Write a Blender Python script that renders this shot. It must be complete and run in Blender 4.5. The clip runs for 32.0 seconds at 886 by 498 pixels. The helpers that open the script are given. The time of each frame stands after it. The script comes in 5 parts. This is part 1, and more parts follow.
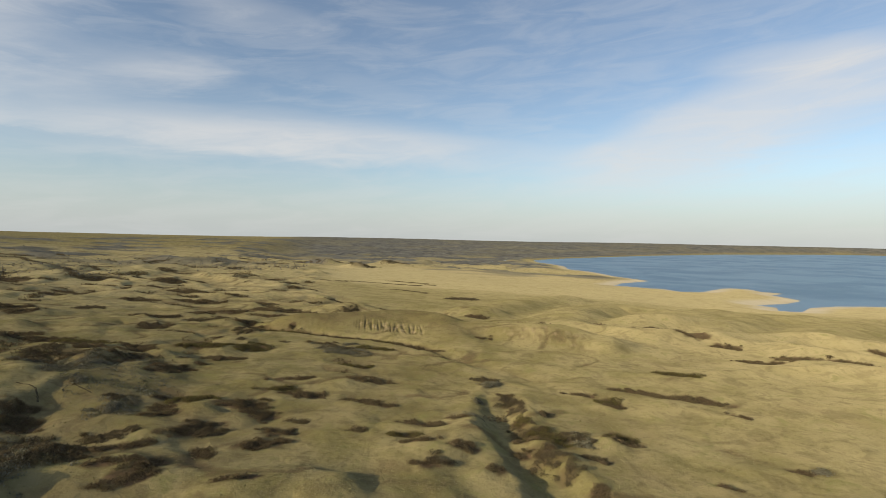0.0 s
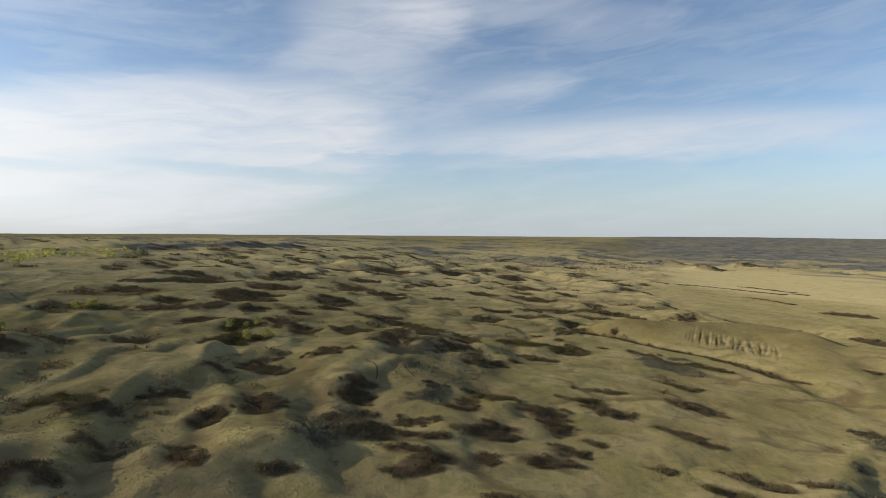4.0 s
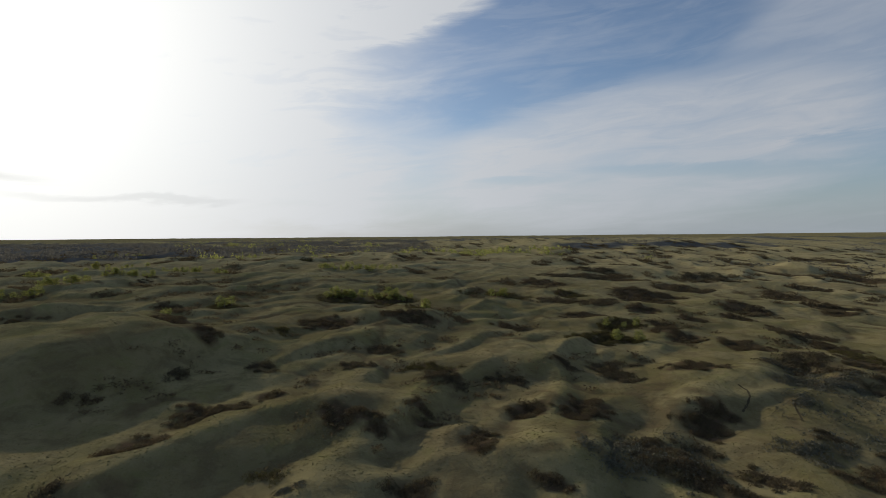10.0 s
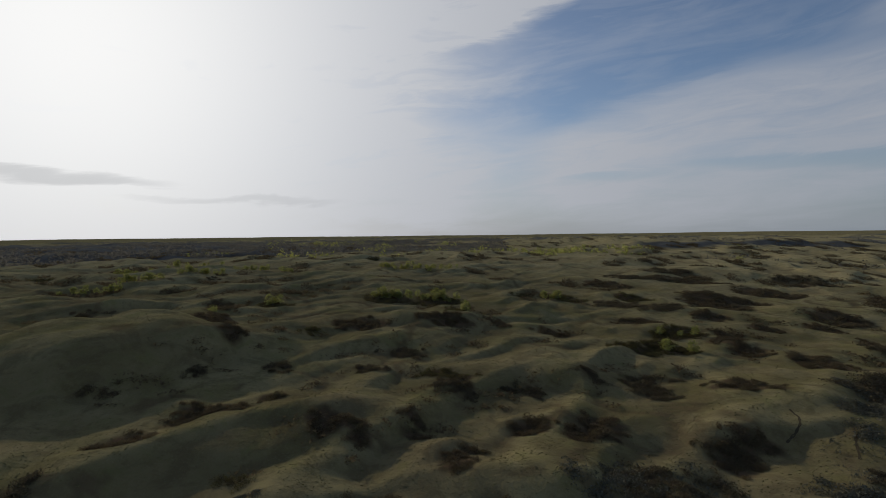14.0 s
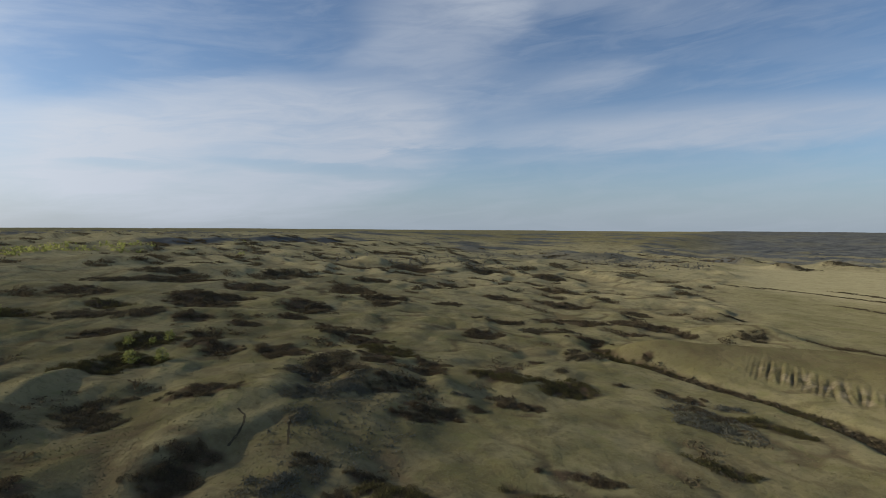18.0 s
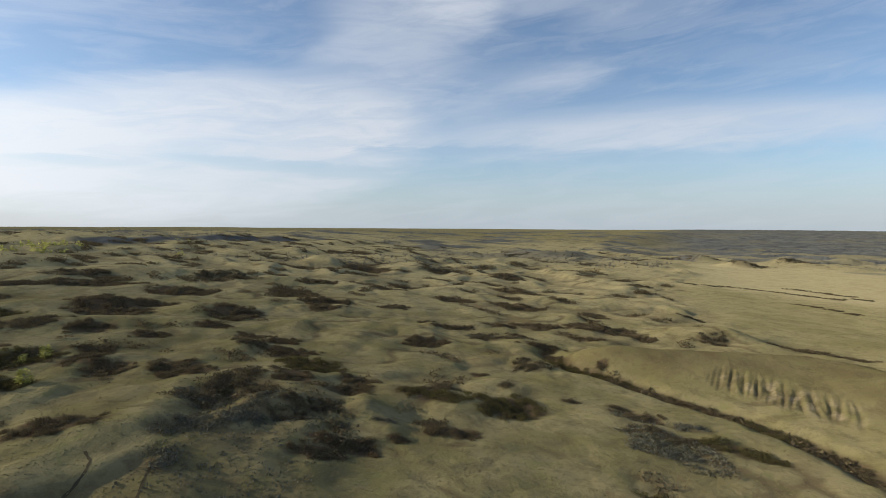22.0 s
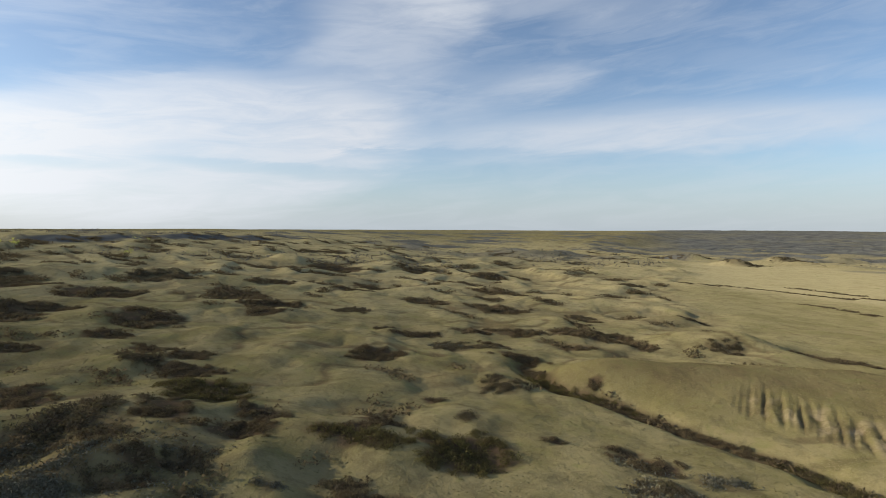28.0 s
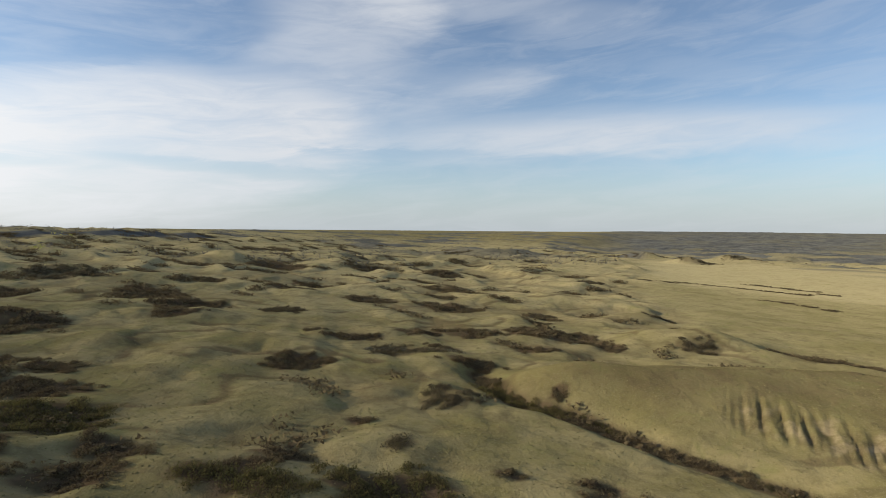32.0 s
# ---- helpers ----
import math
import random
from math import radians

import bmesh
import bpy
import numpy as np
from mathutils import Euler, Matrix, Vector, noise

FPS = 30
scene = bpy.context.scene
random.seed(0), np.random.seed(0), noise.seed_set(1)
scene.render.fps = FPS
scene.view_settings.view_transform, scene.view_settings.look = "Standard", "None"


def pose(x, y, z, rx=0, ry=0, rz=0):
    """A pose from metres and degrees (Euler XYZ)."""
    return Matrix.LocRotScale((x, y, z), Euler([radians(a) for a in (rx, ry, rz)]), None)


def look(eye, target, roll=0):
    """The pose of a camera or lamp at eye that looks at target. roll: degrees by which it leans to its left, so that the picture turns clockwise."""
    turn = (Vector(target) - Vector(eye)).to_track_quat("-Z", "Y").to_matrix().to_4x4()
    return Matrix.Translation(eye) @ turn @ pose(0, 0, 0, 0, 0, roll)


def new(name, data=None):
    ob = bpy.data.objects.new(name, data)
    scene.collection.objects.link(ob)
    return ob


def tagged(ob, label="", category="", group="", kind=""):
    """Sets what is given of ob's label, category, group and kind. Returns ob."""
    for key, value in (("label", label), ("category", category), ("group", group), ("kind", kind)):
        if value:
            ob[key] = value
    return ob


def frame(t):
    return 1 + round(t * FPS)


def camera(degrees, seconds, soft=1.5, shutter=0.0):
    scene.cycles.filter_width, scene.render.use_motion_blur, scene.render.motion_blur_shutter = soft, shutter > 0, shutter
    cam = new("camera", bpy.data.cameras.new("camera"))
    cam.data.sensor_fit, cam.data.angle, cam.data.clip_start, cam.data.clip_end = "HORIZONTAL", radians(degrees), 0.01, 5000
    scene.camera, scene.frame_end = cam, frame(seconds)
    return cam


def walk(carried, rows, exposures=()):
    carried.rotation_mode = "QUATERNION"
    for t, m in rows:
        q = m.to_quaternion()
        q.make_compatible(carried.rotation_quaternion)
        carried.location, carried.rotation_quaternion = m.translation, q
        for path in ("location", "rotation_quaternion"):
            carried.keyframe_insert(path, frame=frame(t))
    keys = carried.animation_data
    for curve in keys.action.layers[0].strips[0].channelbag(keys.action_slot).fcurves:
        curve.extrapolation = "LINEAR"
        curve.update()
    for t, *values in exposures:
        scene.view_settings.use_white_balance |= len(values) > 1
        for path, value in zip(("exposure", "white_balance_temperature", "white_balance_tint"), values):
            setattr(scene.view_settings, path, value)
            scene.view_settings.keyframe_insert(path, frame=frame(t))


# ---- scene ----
cam = camera(79.86, 32.0, soft=0.7)


def flight(x, y, z, tilt, lean, heading):
    """A pose from metres and degrees: tilt up, lean, and the heading to the left of +y."""
    return pose(x, y, z, 0, 0, heading) @ pose(0, 0, 0, 90 + tilt) @ pose(0, 0, 0, 0, 0, lean)


PATH = [
    (0, flight(-0.00, 0.00, 45.00, -1.22, 1.15, 0.00)),
    (0.5, flight(0.57, 2.16, 45.06, -1.27, 1.15, 1.64)),
    (1, flight(1.15, 4.31, 45.10, -1.34, 1.10, 3.86)),
    (1.5, flight(1.75, 6.45, 45.09, -1.42, 1.10, 7.93)),
    (2, flight(2.35, 8.60, 45.04, -1.49, 0.89, 12.70)),
    (2.5, flight(2.94, 10.77, 44.95, -1.59, 0.72, 19.33)),
    (3, flight(3.56, 12.97, 44.84, -1.63, 0.48, 27.64)),
    (3.5, flight(4.19, 15.19, 44.72, -1.65, 0.40, 32.32)),
    (5.5, flight(6.63, 24.37, 44.16, -1.71, 0.24, 46.77)),
    (6, flight(6.92, 26.64, 44.03, -1.69, 0.12, 50.37)),
    (6.5, flight(7.21, 28.85, 43.88, -1.67, 0.08, 54.35)),
    (7, flight(7.51, 31.06, 43.72, -1.64, -0.06, 59.80)),
    (7.5, flight(7.79, 33.25, 43.55, -1.62, -0.17, 65.55)),
    (8, flight(8.02, 35.44, 43.39, -1.62, -0.16, 68.72)),
    (8.5, flight(8.16, 37.62, 43.27, -1.63, -0.19, 72.47)),
    (9, flight(8.15, 39.88, 43.18, -1.62, -0.27, 75.62)),
    (9.5, flight(8.03, 42.25, 43.13, -1.63, -0.35, 78.76)),
    (10, flight(7.80, 44.76, 43.10, -1.62, -0.49, 81.94)),
    (10.5, flight(7.52, 47.35, 43.11, -1.62, -0.64, 84.32)),
    (11, flight(7.17, 49.89, 43.14, -1.67, -0.75, 86.24)),
    (11.5, flight(6.74, 52.38, 43.20, -1.67, -0.73, 88.26)),
    (12, flight(6.20, 54.81, 43.29, -1.72, -0.74, 90.09)),
    (12.5, flight(5.54, 57.18, 43.39, -1.73, -0.72, 91.27)),
    (13, flight(4.83, 59.45, 43.50, -1.74, -0.65, 91.80)),
    (13.5, flight(4.08, 61.64, 43.61, -1.74, -0.70, 91.71)),
    (14, flight(3.34, 63.78, 43.72, -1.73, -0.66, 91.58)),
    (14.5, flight(2.61, 65.89, 43.83, -1.76, -0.53, 87.25)),
    (15, flight(1.77, 67.98, 43.93, -1.79, -0.25, 71.36)),
    (15.5, flight(0.88, 70.03, 44.02, -1.86, -0.22, 62.61)),
    (17.5, flight(-1.95, 78.97, 44.15, -2.25, 0.23, 46.97)),
    (18, flight(-2.51, 81.35, 44.08, -2.32, 0.41, 42.84)),
    (18.5, flight(-3.07, 83.81, 43.98, -2.33, 0.44, 40.45)),
    (19, flight(-3.66, 86.36, 43.88, -2.38, 0.33, 39.92)),
    (19.5, flight(-4.32, 88.98, 43.78, -2.41, 0.33, 39.74)),
    (20, flight(-5.06, 91.63, 43.69, -2.43, 0.33, 39.64)),
    (20.5, flight(-5.86, 94.30, 43.61, -2.45, 0.35, 39.48)),
    (21, flight(-6.70, 97.03, 43.54, -2.48, 0.38, 39.36)),
    (21.5, flight(-7.59, 99.88, 43.45, -2.45, 0.39, 39.22)),
    (22, flight(-8.55, 102.84, 43.33, -2.44, 0.35, 39.16)),
    (22.5, flight(-9.60, 105.87, 43.19, -2.41, 0.38, 39.10)),
    (23, flight(-10.77, 108.96, 43.00, -2.36, 0.30, 39.04)),
    (23.5, flight(-12.04, 112.04, 42.76, -2.35, 0.40, 39.02)),
    (24, flight(-13.36, 115.06, 42.47, -2.32, 0.37, 38.92)),
    (24.5, flight(-14.71, 118.03, 42.12, -2.32, 0.39, 38.82)),
    (25, flight(-16.08, 121.00, 41.71, -2.36, 0.42, 38.66)),
    (25.5, flight(-17.46, 123.98, 41.26, -2.37, 0.34, 38.50)),
    (27.5, flight(-22.98, 135.75, 38.62, -2.27, 0.27, 38.05)),
    (28, flight(-24.44, 138.64, 37.91, -2.23, 0.23, 37.96)),
    (28.5, flight(-25.93, 141.52, 37.21, -2.19, 0.31, 37.88)),
    (29, flight(-27.43, 144.38, 36.52, -2.18, 0.38, 37.83)),
    (29.5, flight(-28.95, 147.23, 35.85, -2.16, 0.37, 37.74)),
    (30, flight(-30.41, 150.07, 35.22, -2.17, 0.34, 37.72)),
    (30.5, flight(-31.78, 152.89, 34.64, -2.16, 0.29, 37.69)),
    (31, flight(-33.05, 155.65, 34.10, -2.16, 0.38, 37.62)),
    (31.5, flight(-34.24, 158.33, 33.59, -2.15, 0.37, 37.19)),
    (32, flight(-35.37, 160.95, 33.09, -2.09, 0.40, 33.40)),
]
EXPOSURES = [
    (0, 0.15, 6950, 10), (3, 0.15, 6500, 10), (6, 0.15, 6400, 10), (8, -0.1, 6350, 10), (10, -0.55, 6200, 10), (12, -0.8, 6100, 12),
    (14, -0.95, 6050, 12), (15, -1.0, 5900, 10), (18, -0.4, 5800, 10), (20, -0.1, 6050, 10), (22, 0.1, 6150, 10), (25, 0.15, 6150, 10), (32, 0.15, 6450, 10),
]
walk(cam, PATH, EXPOSURES)

# ---- sky and sun ----
SUN_HEADING, SUN_HEIGHT = 127.0, 18.5
sun_way = Vector((-math.sin(radians(SUN_HEADING)) * math.cos(radians(SUN_HEIGHT)), math.cos(radians(SUN_HEADING)) * math.cos(radians(SUN_HEIGHT)), math.sin(radians(SUN_HEIGHT))))
sun = new("sun", bpy.data.lights.new("sun", "SUN"))
sun.data.energy, sun.data.angle, sun.data.color = 4.45, radians(0.6), (0.985, 0.868, 0.635)
sun.matrix_world = look(sun_way * 900, (0, 0, 0))

world = bpy.data.worlds.new("sky")
scene.world = world
world.use_nodes = True
tree = world.node_tree
tree.nodes.clear()


def node(nodes, kind, **values):
    n = nodes.nodes.new(kind)
    for key, value in values.items():
        setattr(n, key, value)
    return n


def maths(nodes, op, *args, clamp=False):
    n = node(nodes, "ShaderNodeMath", operation=op, use_clamp=clamp)
    for k, a in enumerate(args):
        if isinstance(a, (int, float)):
            n.inputs[k].default_value = a
        else:
            nodes.links.new(a, n.inputs[k])
    return n.outputs[0]


def ramp(nodes, value, low, high, to_low=0.0, to_high=1.0, smooth=True):
    n = node(nodes, "ShaderNodeMapRange", interpolation_type="SMOOTHSTEP" if smooth else "LINEAR", clamp=True)
    for k, a in enumerate((value, low, high, to_low, to_high)):
        if isinstance(a, (int, float)):
            n.inputs[k].default_value = a
        else:
            nodes.links.new(a, n.inputs[k])
    return n.outputs[0]


def blend(nodes, fac, a, b, mode="MIX"):
    n = node(nodes, "ShaderNodeMix", data_type="RGBA", blend_type=mode)
    for k, v in ((0, fac), (6, a), (7, b)):
        if isinstance(v, (int, float, tuple)):
            n.inputs[k].default_value = (*v, 1) if isinstance(v, tuple) else v
        else:
            nodes.links.new(v, n.inputs[k])
    return n.outputs[2]


def grain(nodes, vector, scale, detail=4.0, rough=0.5, warp=0.0):
    n = node(nodes, "ShaderNodeTexNoise")
    nodes.links.new(vector, n.inputs["Vector"])
    n.inputs["Scale"].default_value, n.inputs["Detail"].default_value = scale, detail
    n.inputs["Roughness"].default_value, n.inputs["Distortion"].default_value = rough, warp
    return n.outputs["Fac"]


air = node(tree, "ShaderNodeTexSky", sky_type="NISHITA", sun_disc=False, sun_elevation=radians(SUN_HEIGHT), sun_rotation=radians(360 - SUN_HEADING), altitude=600.0, air_density=1.0, dust_density=0.5, ozone_density=2.5)
way = node(tree, "ShaderNodeTexCoord").outputs["Generated"]
split = node(tree, "ShaderNodeSeparateXYZ")
tree.links.new(way, split.inputs[0])
DEG = 57.29578
up = maths(tree, "MULTIPLY", maths(tree, "ARCSINE", split.outputs[2]), DEG)
heading = maths(tree, "MULTIPLY", maths(tree, "ARCTAN2", maths(tree, "MULTIPLY", split.outputs[0], -1.0), split.outputs[1]), DEG)
flat = node(tree, "ShaderNodeCombineXYZ")
# fibres of cloud are long, and rise a little towards the north
tree.links.new(maths(tree, "MULTIPLY", maths(tree, "ADD", heading, maths(tree, "MULTIPLY", up, 0.5)), 0.2), flat.inputs[0])
tree.links.new(maths(tree, "ADD", up, maths(tree, "MULTIPLY", heading, 0.06)), flat.inputs[1])
billow = grain(tree, flat.outputs[0], 0.2, 8.0, 0.6, 0.5)
wisp = grain(tree, flat.outputs[0], 0.62, 6.0, 0.6, 0.7)
sway = maths(tree, "MULTIPLY_ADD", billow, 2.0, -1.0)
head2 = maths(tree, "ADD", heading, maths(tree, "MULTIPLY", sway, 5.0))
up2 = maths(tree, "ADD", up, maths(tree, "MULTIPLY_ADD", wisp, 1.8, -0.9))
up2 = maths(tree, "ADD", up2, maths(tree, "MULTIPLY", sway, 1.4))


def stroke(h, e, long, wide, lean, weight, core=0.0):
    """A soft bank of cloud: its heading and height, half length and half width, lean, all in degrees."""
    c, s = math.cos(radians(lean)), math.sin(radians(lean))
    dh, de = maths(tree, "SUBTRACT", head2, h), maths(tree, "SUBTRACT", up2, e)
    u = maths(tree, "ADD", maths(tree, "MULTIPLY", dh, c / long), maths(tree, "MULTIPLY", de, s / long))
    v = maths(tree, "ADD", maths(tree, "MULTIPLY", dh, -s / wide), maths(tree, "MULTIPLY", de, c / wide))
    q = maths(tree, "ADD", maths(tree, "MULTIPLY", u, u), maths(tree, "MULTIPLY", v, v))
    return ramp(tree, q, 1.0, core, 0.0, weight)


cloud = 0.0
STROKES = [
    (122, 16, 44, 34, 0, 0.95, 0.2), (62, 7.5, 24, 8.6, -6, 0.76, 0.3), (88, 6, 22, 6.5, 0, 0.45, 0.2), (24, 9.6, 34, 3.8, -1, 0.42),
    (44, 19.5, 13, 8, -14, 0.5), (-29, 11, 23, 5.6, -16, 0.7, 0.0), (8, 9.2, 36, 2.6, 1, 0.34), (27, 15.8, 8, 1.6, -10, 0.12), (8, 15.2, 8, 1.6, 8, 0.16),
    (20, 20.5, 9, 1.8, -6, 0.25), (37, 14.0, 16, 3.4, -8, 0.22), (-32, 16.5, 9, 2.0, 0, 0.35), (90, 25, 26, 6.5, -12, 0.9, 0.3), (30, 23, 16, 3, 0, 0.35),
]
for patch in STROKES:
    cloud = maths(tree, "ADD", stroke(*patch), cloud)
cloud = maths(tree, "MINIMUM", cloud, 0.92)
# the long blue gap in the cloud bank, and thinner streaks below it
for patch in ((67, 17.4, 19, 3.8, -9, 0.97, 0.3), (86, 12, 10, 4, -20, 0.3, 0.0), (55, 6.0, 16, 0.9, 2, 0.5, 0.0), (40, 8.0, 12, 0.7, -2, 0.4, 0.0), (74, 5.6, 7, 0.9, 2, 0.4, 0.0)):
    cloud = maths(tree, "MULTIPLY", cloud, maths(tree, "SUBTRACT", 1.0, stroke(*patch)))
cloud = maths(tree, "MULTIPLY", cloud, ramp(tree, wisp, 0.3, 0.68, 0.74, 1.08))
cloud = maths(tree, "ADD", cloud, maths(tree, "MULTIPLY", ramp(tree, billow, 0.48, 0.75, 0.0, 0.25), ramp(tree, up, 6.0, 12.0)))
# thin cloud thickens to a white veil towards the sun
turn = node(tree, "ShaderNodeVectorMath", operation="DOT_PRODUCT")
tree.links.new(way, turn.inputs[0])
turn.inputs[1].default_value = sun_way
broad_glow = maths(tree, "POWER", maths(tree, "MAXIMUM", turn.outputs["Value"], 0.0), 2.2)
cloud = maths(tree, "ADD", cloud, maths(tree, "MULTIPLY", broad_glow, 0.24))
haze = ramp(tree, up, 9.5, -0.5, 0.0, 0.85)
veil = maths(tree, "MINIMUM", maths(tree, "MAXIMUM", cloud, ramp(tree, wisp, 0.35, 0.7, 0.04, 0.2)), 0.96)
glow = maths(tree, "POWER", maths(tree, "MAXIMUM", turn.outputs["Value"], 0.0), 13.0)
white = blend(tree, glow, blend(tree, broad_glow, (6.4, 6.6, 6.9), (11.2, 11.1, 10.8)), (19.0, 18.3, 16.6))
clear = node(tree, "ShaderNodeHueSaturation")
clear.inputs["Saturation"].default_value, clear.inputs["Value"].default_value = 0.95, 1.25
tree.links.new(air.outputs[0], clear.inputs["Color"])
streaks = maths(tree, "ADD", stroke(128, 5.2, 11, 0.8, 1, 0.4), stroke(112, 3.4, 12, 0.5, 0, 0.22))
white = blend(tree, streaks, white, (5.6, 5.6, 5.5))
low = blend(tree, glow, blend(tree, broad_glow, (4.2, 4.8, 5.3), (7.4, 7.4, 7.2)), (13.0, 12.6, 11.8))
sky = blend(tree, veil, blend(tree, haze, clear.outputs[0], low), white)
back = node(tree, "ShaderNodeBackground")
tree.links.new(sky, back.inputs[0])
back.inputs[1].default_value = 0.1
tree.links.new(back.outputs[0], node(tree, "ShaderNodeOutputWorld").inputs[0])


# ---- landform: the height of the ground, in metres ----
def ease(v, a, b):
    u = np.clip((v - a) / (b - a), 0, 1)
    return u * u * (3 - 2 * u)


def lattice(ix, iy, seed):
    n = (ix * 374761393 + iy * 668265263 + seed * 974634777) & 0xFFFFFFFF
    n = ((n ^ (n >> 13)) * 1274126177) & 0xFFFFFFFF
    n = n ^ (n >> 16)
    return n / 4294967296.0 * 2 * np.pi


def swirl(x, y, seed):
    """Gradient noise, about -0.7 to 0.7."""
    ix, iy = np.floor(x).astype(np.int64), np.floor(y).astype(np.int64)
    fx, fy = x - ix, y - iy
    ux, uy = fx * fx * fx * (fx * (fx * 6 - 15) + 10), fy * fy * fy * (fy * (fy * 6 - 15) + 10)

    def corner(dx, dy):
        a = lattice(ix + dx, iy + dy, seed)
        return np.cos(a) * (fx - dx) + np.sin(a) * (fy - dy)

    low = corner(0, 0) * (1 - ux) + corner(1, 0) * ux
    high = corner(0, 1) * (1 - ux) + corner(1, 1) * ux
    return low * (1 - uy) + high * uy


def off_line(x, y, line):
    """Distance to a line of corners, and how far along it that is, 0 to 1."""
    best, along = np.full(np.shape(x), 1e9), np.zeros(np.shape(x))
    total = len(line) - 1
    for k in range(total):
        (ax, ay), (bx, by) = line[k], line[k + 1]
        dx, dy = bx - ax, by - ay
        u = np.clip(((x - ax) * dx + (y - ay) * dy) / (dx * dx + dy * dy), 0, 1)
        d = np.hypot(x - ax - u * dx, y - ay - u * dy)
        along = np.where(d < best, (k + u) / total, along)
        best = np.minimum(best, d)
    return best, along


def inside(x, y, ring):
    """Signed distance to a closed ring: positive inside."""
    odd = np.zeros(np.shape(x), bool)
    for (ax, ay), (bx, by) in zip(ring, ring[1:] + ring[:1]):
        cut = (ay > y) != (by > y)
        at = ax + (y - ay) / (by - ay + 1e-9) * (bx - ax)
        odd ^= cut & (x < at)
    d = off_line(x, y, ring + ring[:1])[0]
    return np.where(odd, d, -d)


WATER = -24.0
LAKE = [(294, 1561), (329, 1390), (302, 1234), (331, 1162), (338, 1029), (364, 928), (294, 866), (265, 819), (307, 782), (327, 769), (333, 738), (360, 736), (429, 808), (467, 798), (458, 755), (482, 744), (446, 715), (444, 651), (404, 617), (351, 593), (365, 576), (349, 547), (370, 541), (402, 577), (446, 598), (506, 602), (700, 640), (1500, 500), (2600, 300), (4600, 900), (4600, 3800), (3000, 4000), (1718, 3243), (1029, 2633), (458, 1984), (304, 1761)]
RAVINE = [(-100, 275), (-83, 262), (-66, 260), (-51, 254), (-34, 250.5), (-20, 244), (-10, 236), (-2, 227), (14, 205), (34, 176)]
BLUFF = [(-96, 268), (-79, 274), (-62, 279), (-41, 292), (-24, 303), (-12, 301), (4, 288), (24, 262)]
RIDGE = [(26, 272), (48, 258), (72, 240)]
# heading east, north, half length, half width, turn, height
KNOLLS = [(-124.0, -24.0, 46.0, 31.0, 138, 11.0), (-97.0, 147.0, 40.0, 30.0, 60, 4.2), (-80.0, 62.0, 13.0, 10.0, 60, 2.4)]
KNOLLS += [
    (-414.8, 194.0, 41.7, 31.3, 68, 5.3), (-345.0, 190.9, 26.3, 19.7, 65, 3.4), (-331.9, 259.5, 25.3, 19.0, 55, 3.2), (-727.2, 1293.8, 71.9, 54.0, 30, 6.0),
    (-461.9, 1037.2, 61.6, 46.2, 25, 6.0), (-348.1, 491.7, 43.2, 32.4, 37, 5.5), (-397.3, 404.4, 37.3, 28.0, 47, 4.8), (-262.4, 12.4, 26.7, 20.0, 100, 3.4),
    (-186.2, -79.4, 37.8, 28.4, 126, 3.4), (-226.6, -24.1, 30.3, 22.7, 110, 2.7), (-60.0, 352.0, 22.0, 13.0, 15, 4.5), (-189.9, 178.8, 18.3, 13.7, 72, 1.6),
    (-202.0, 265.6, 20.5, 15.3, 52, 2.4), (-251.6, 186.4, 16.6, 12.5, 74, 2.6), (-221.1, 220.6, 16.9, 12.7, 64, 2.6), (-108.8, 284.1, 15.3, 11.5, 30, 1.6),
]
KNOLLS += [
    (-286.6, 359.6, 44.4, 33.3, 49, 4.6), (-299.3, 295.9, 32.8, 24.6, 58, 4.2), (-348.4, 232.1, 38.7, 29.0, 72, 5.0), (-409.2, 549.1, 42.7, 32.0, 43, 5.5),
    (-316.5, 510.3, 30.3, 22.7, 38, 3.9), (-167.5, 157.2, 11.7, 8.8, 77, 1.8), (-90.0, 396.0, 18.0, 12.0, 30, 4.5), (-90.9, 311.5, 11.1, 8.3, 20, 1.3),
    (-98.1, 145.4, 9.4, 7.1, 58, 1.2), (-330.2, 286.6, 30.6, 22.9, 58, 3.9), (-351.4, 692.2, 51.5, 38.7, 30, 6.0), (-181.0, 229.7, 17.0, 12.8, 51, 1.7),
    (-215.7, 174.9, 22.8, 17.1, 67, 2.0), (49.4, 257.8, 27.8, 20.8, 169, 3.6), (26.8, 111.3, 6.8, 5.1, 166, 1.0), (-720.9, 1064.6, 110.5, 82.9, 34, 6.0),
]
KNOLLS += [
    (-411.2, 848.5, 69.5, 52.1, 26, 10.0), (-114.6, 1283.2, 87.1, 65.3, 5, 10.0), (107.2, 1158.7, 64.4, 48.3, 175, 10.0), (-110.1, 1061.4, 34.8, 26.1, 6, 10.0),
    (-101.8, 1479.2, 58.5, 43.9, 4, 10.0), (-147.9, 927.0, 30.0, 22.5, 9, 9.0), (-42.2, 1353.3, 45.4, 34.1, 1, 10.0), (-224.2, 1010.8, 33.7, 25.3, 13, 10.0),
]
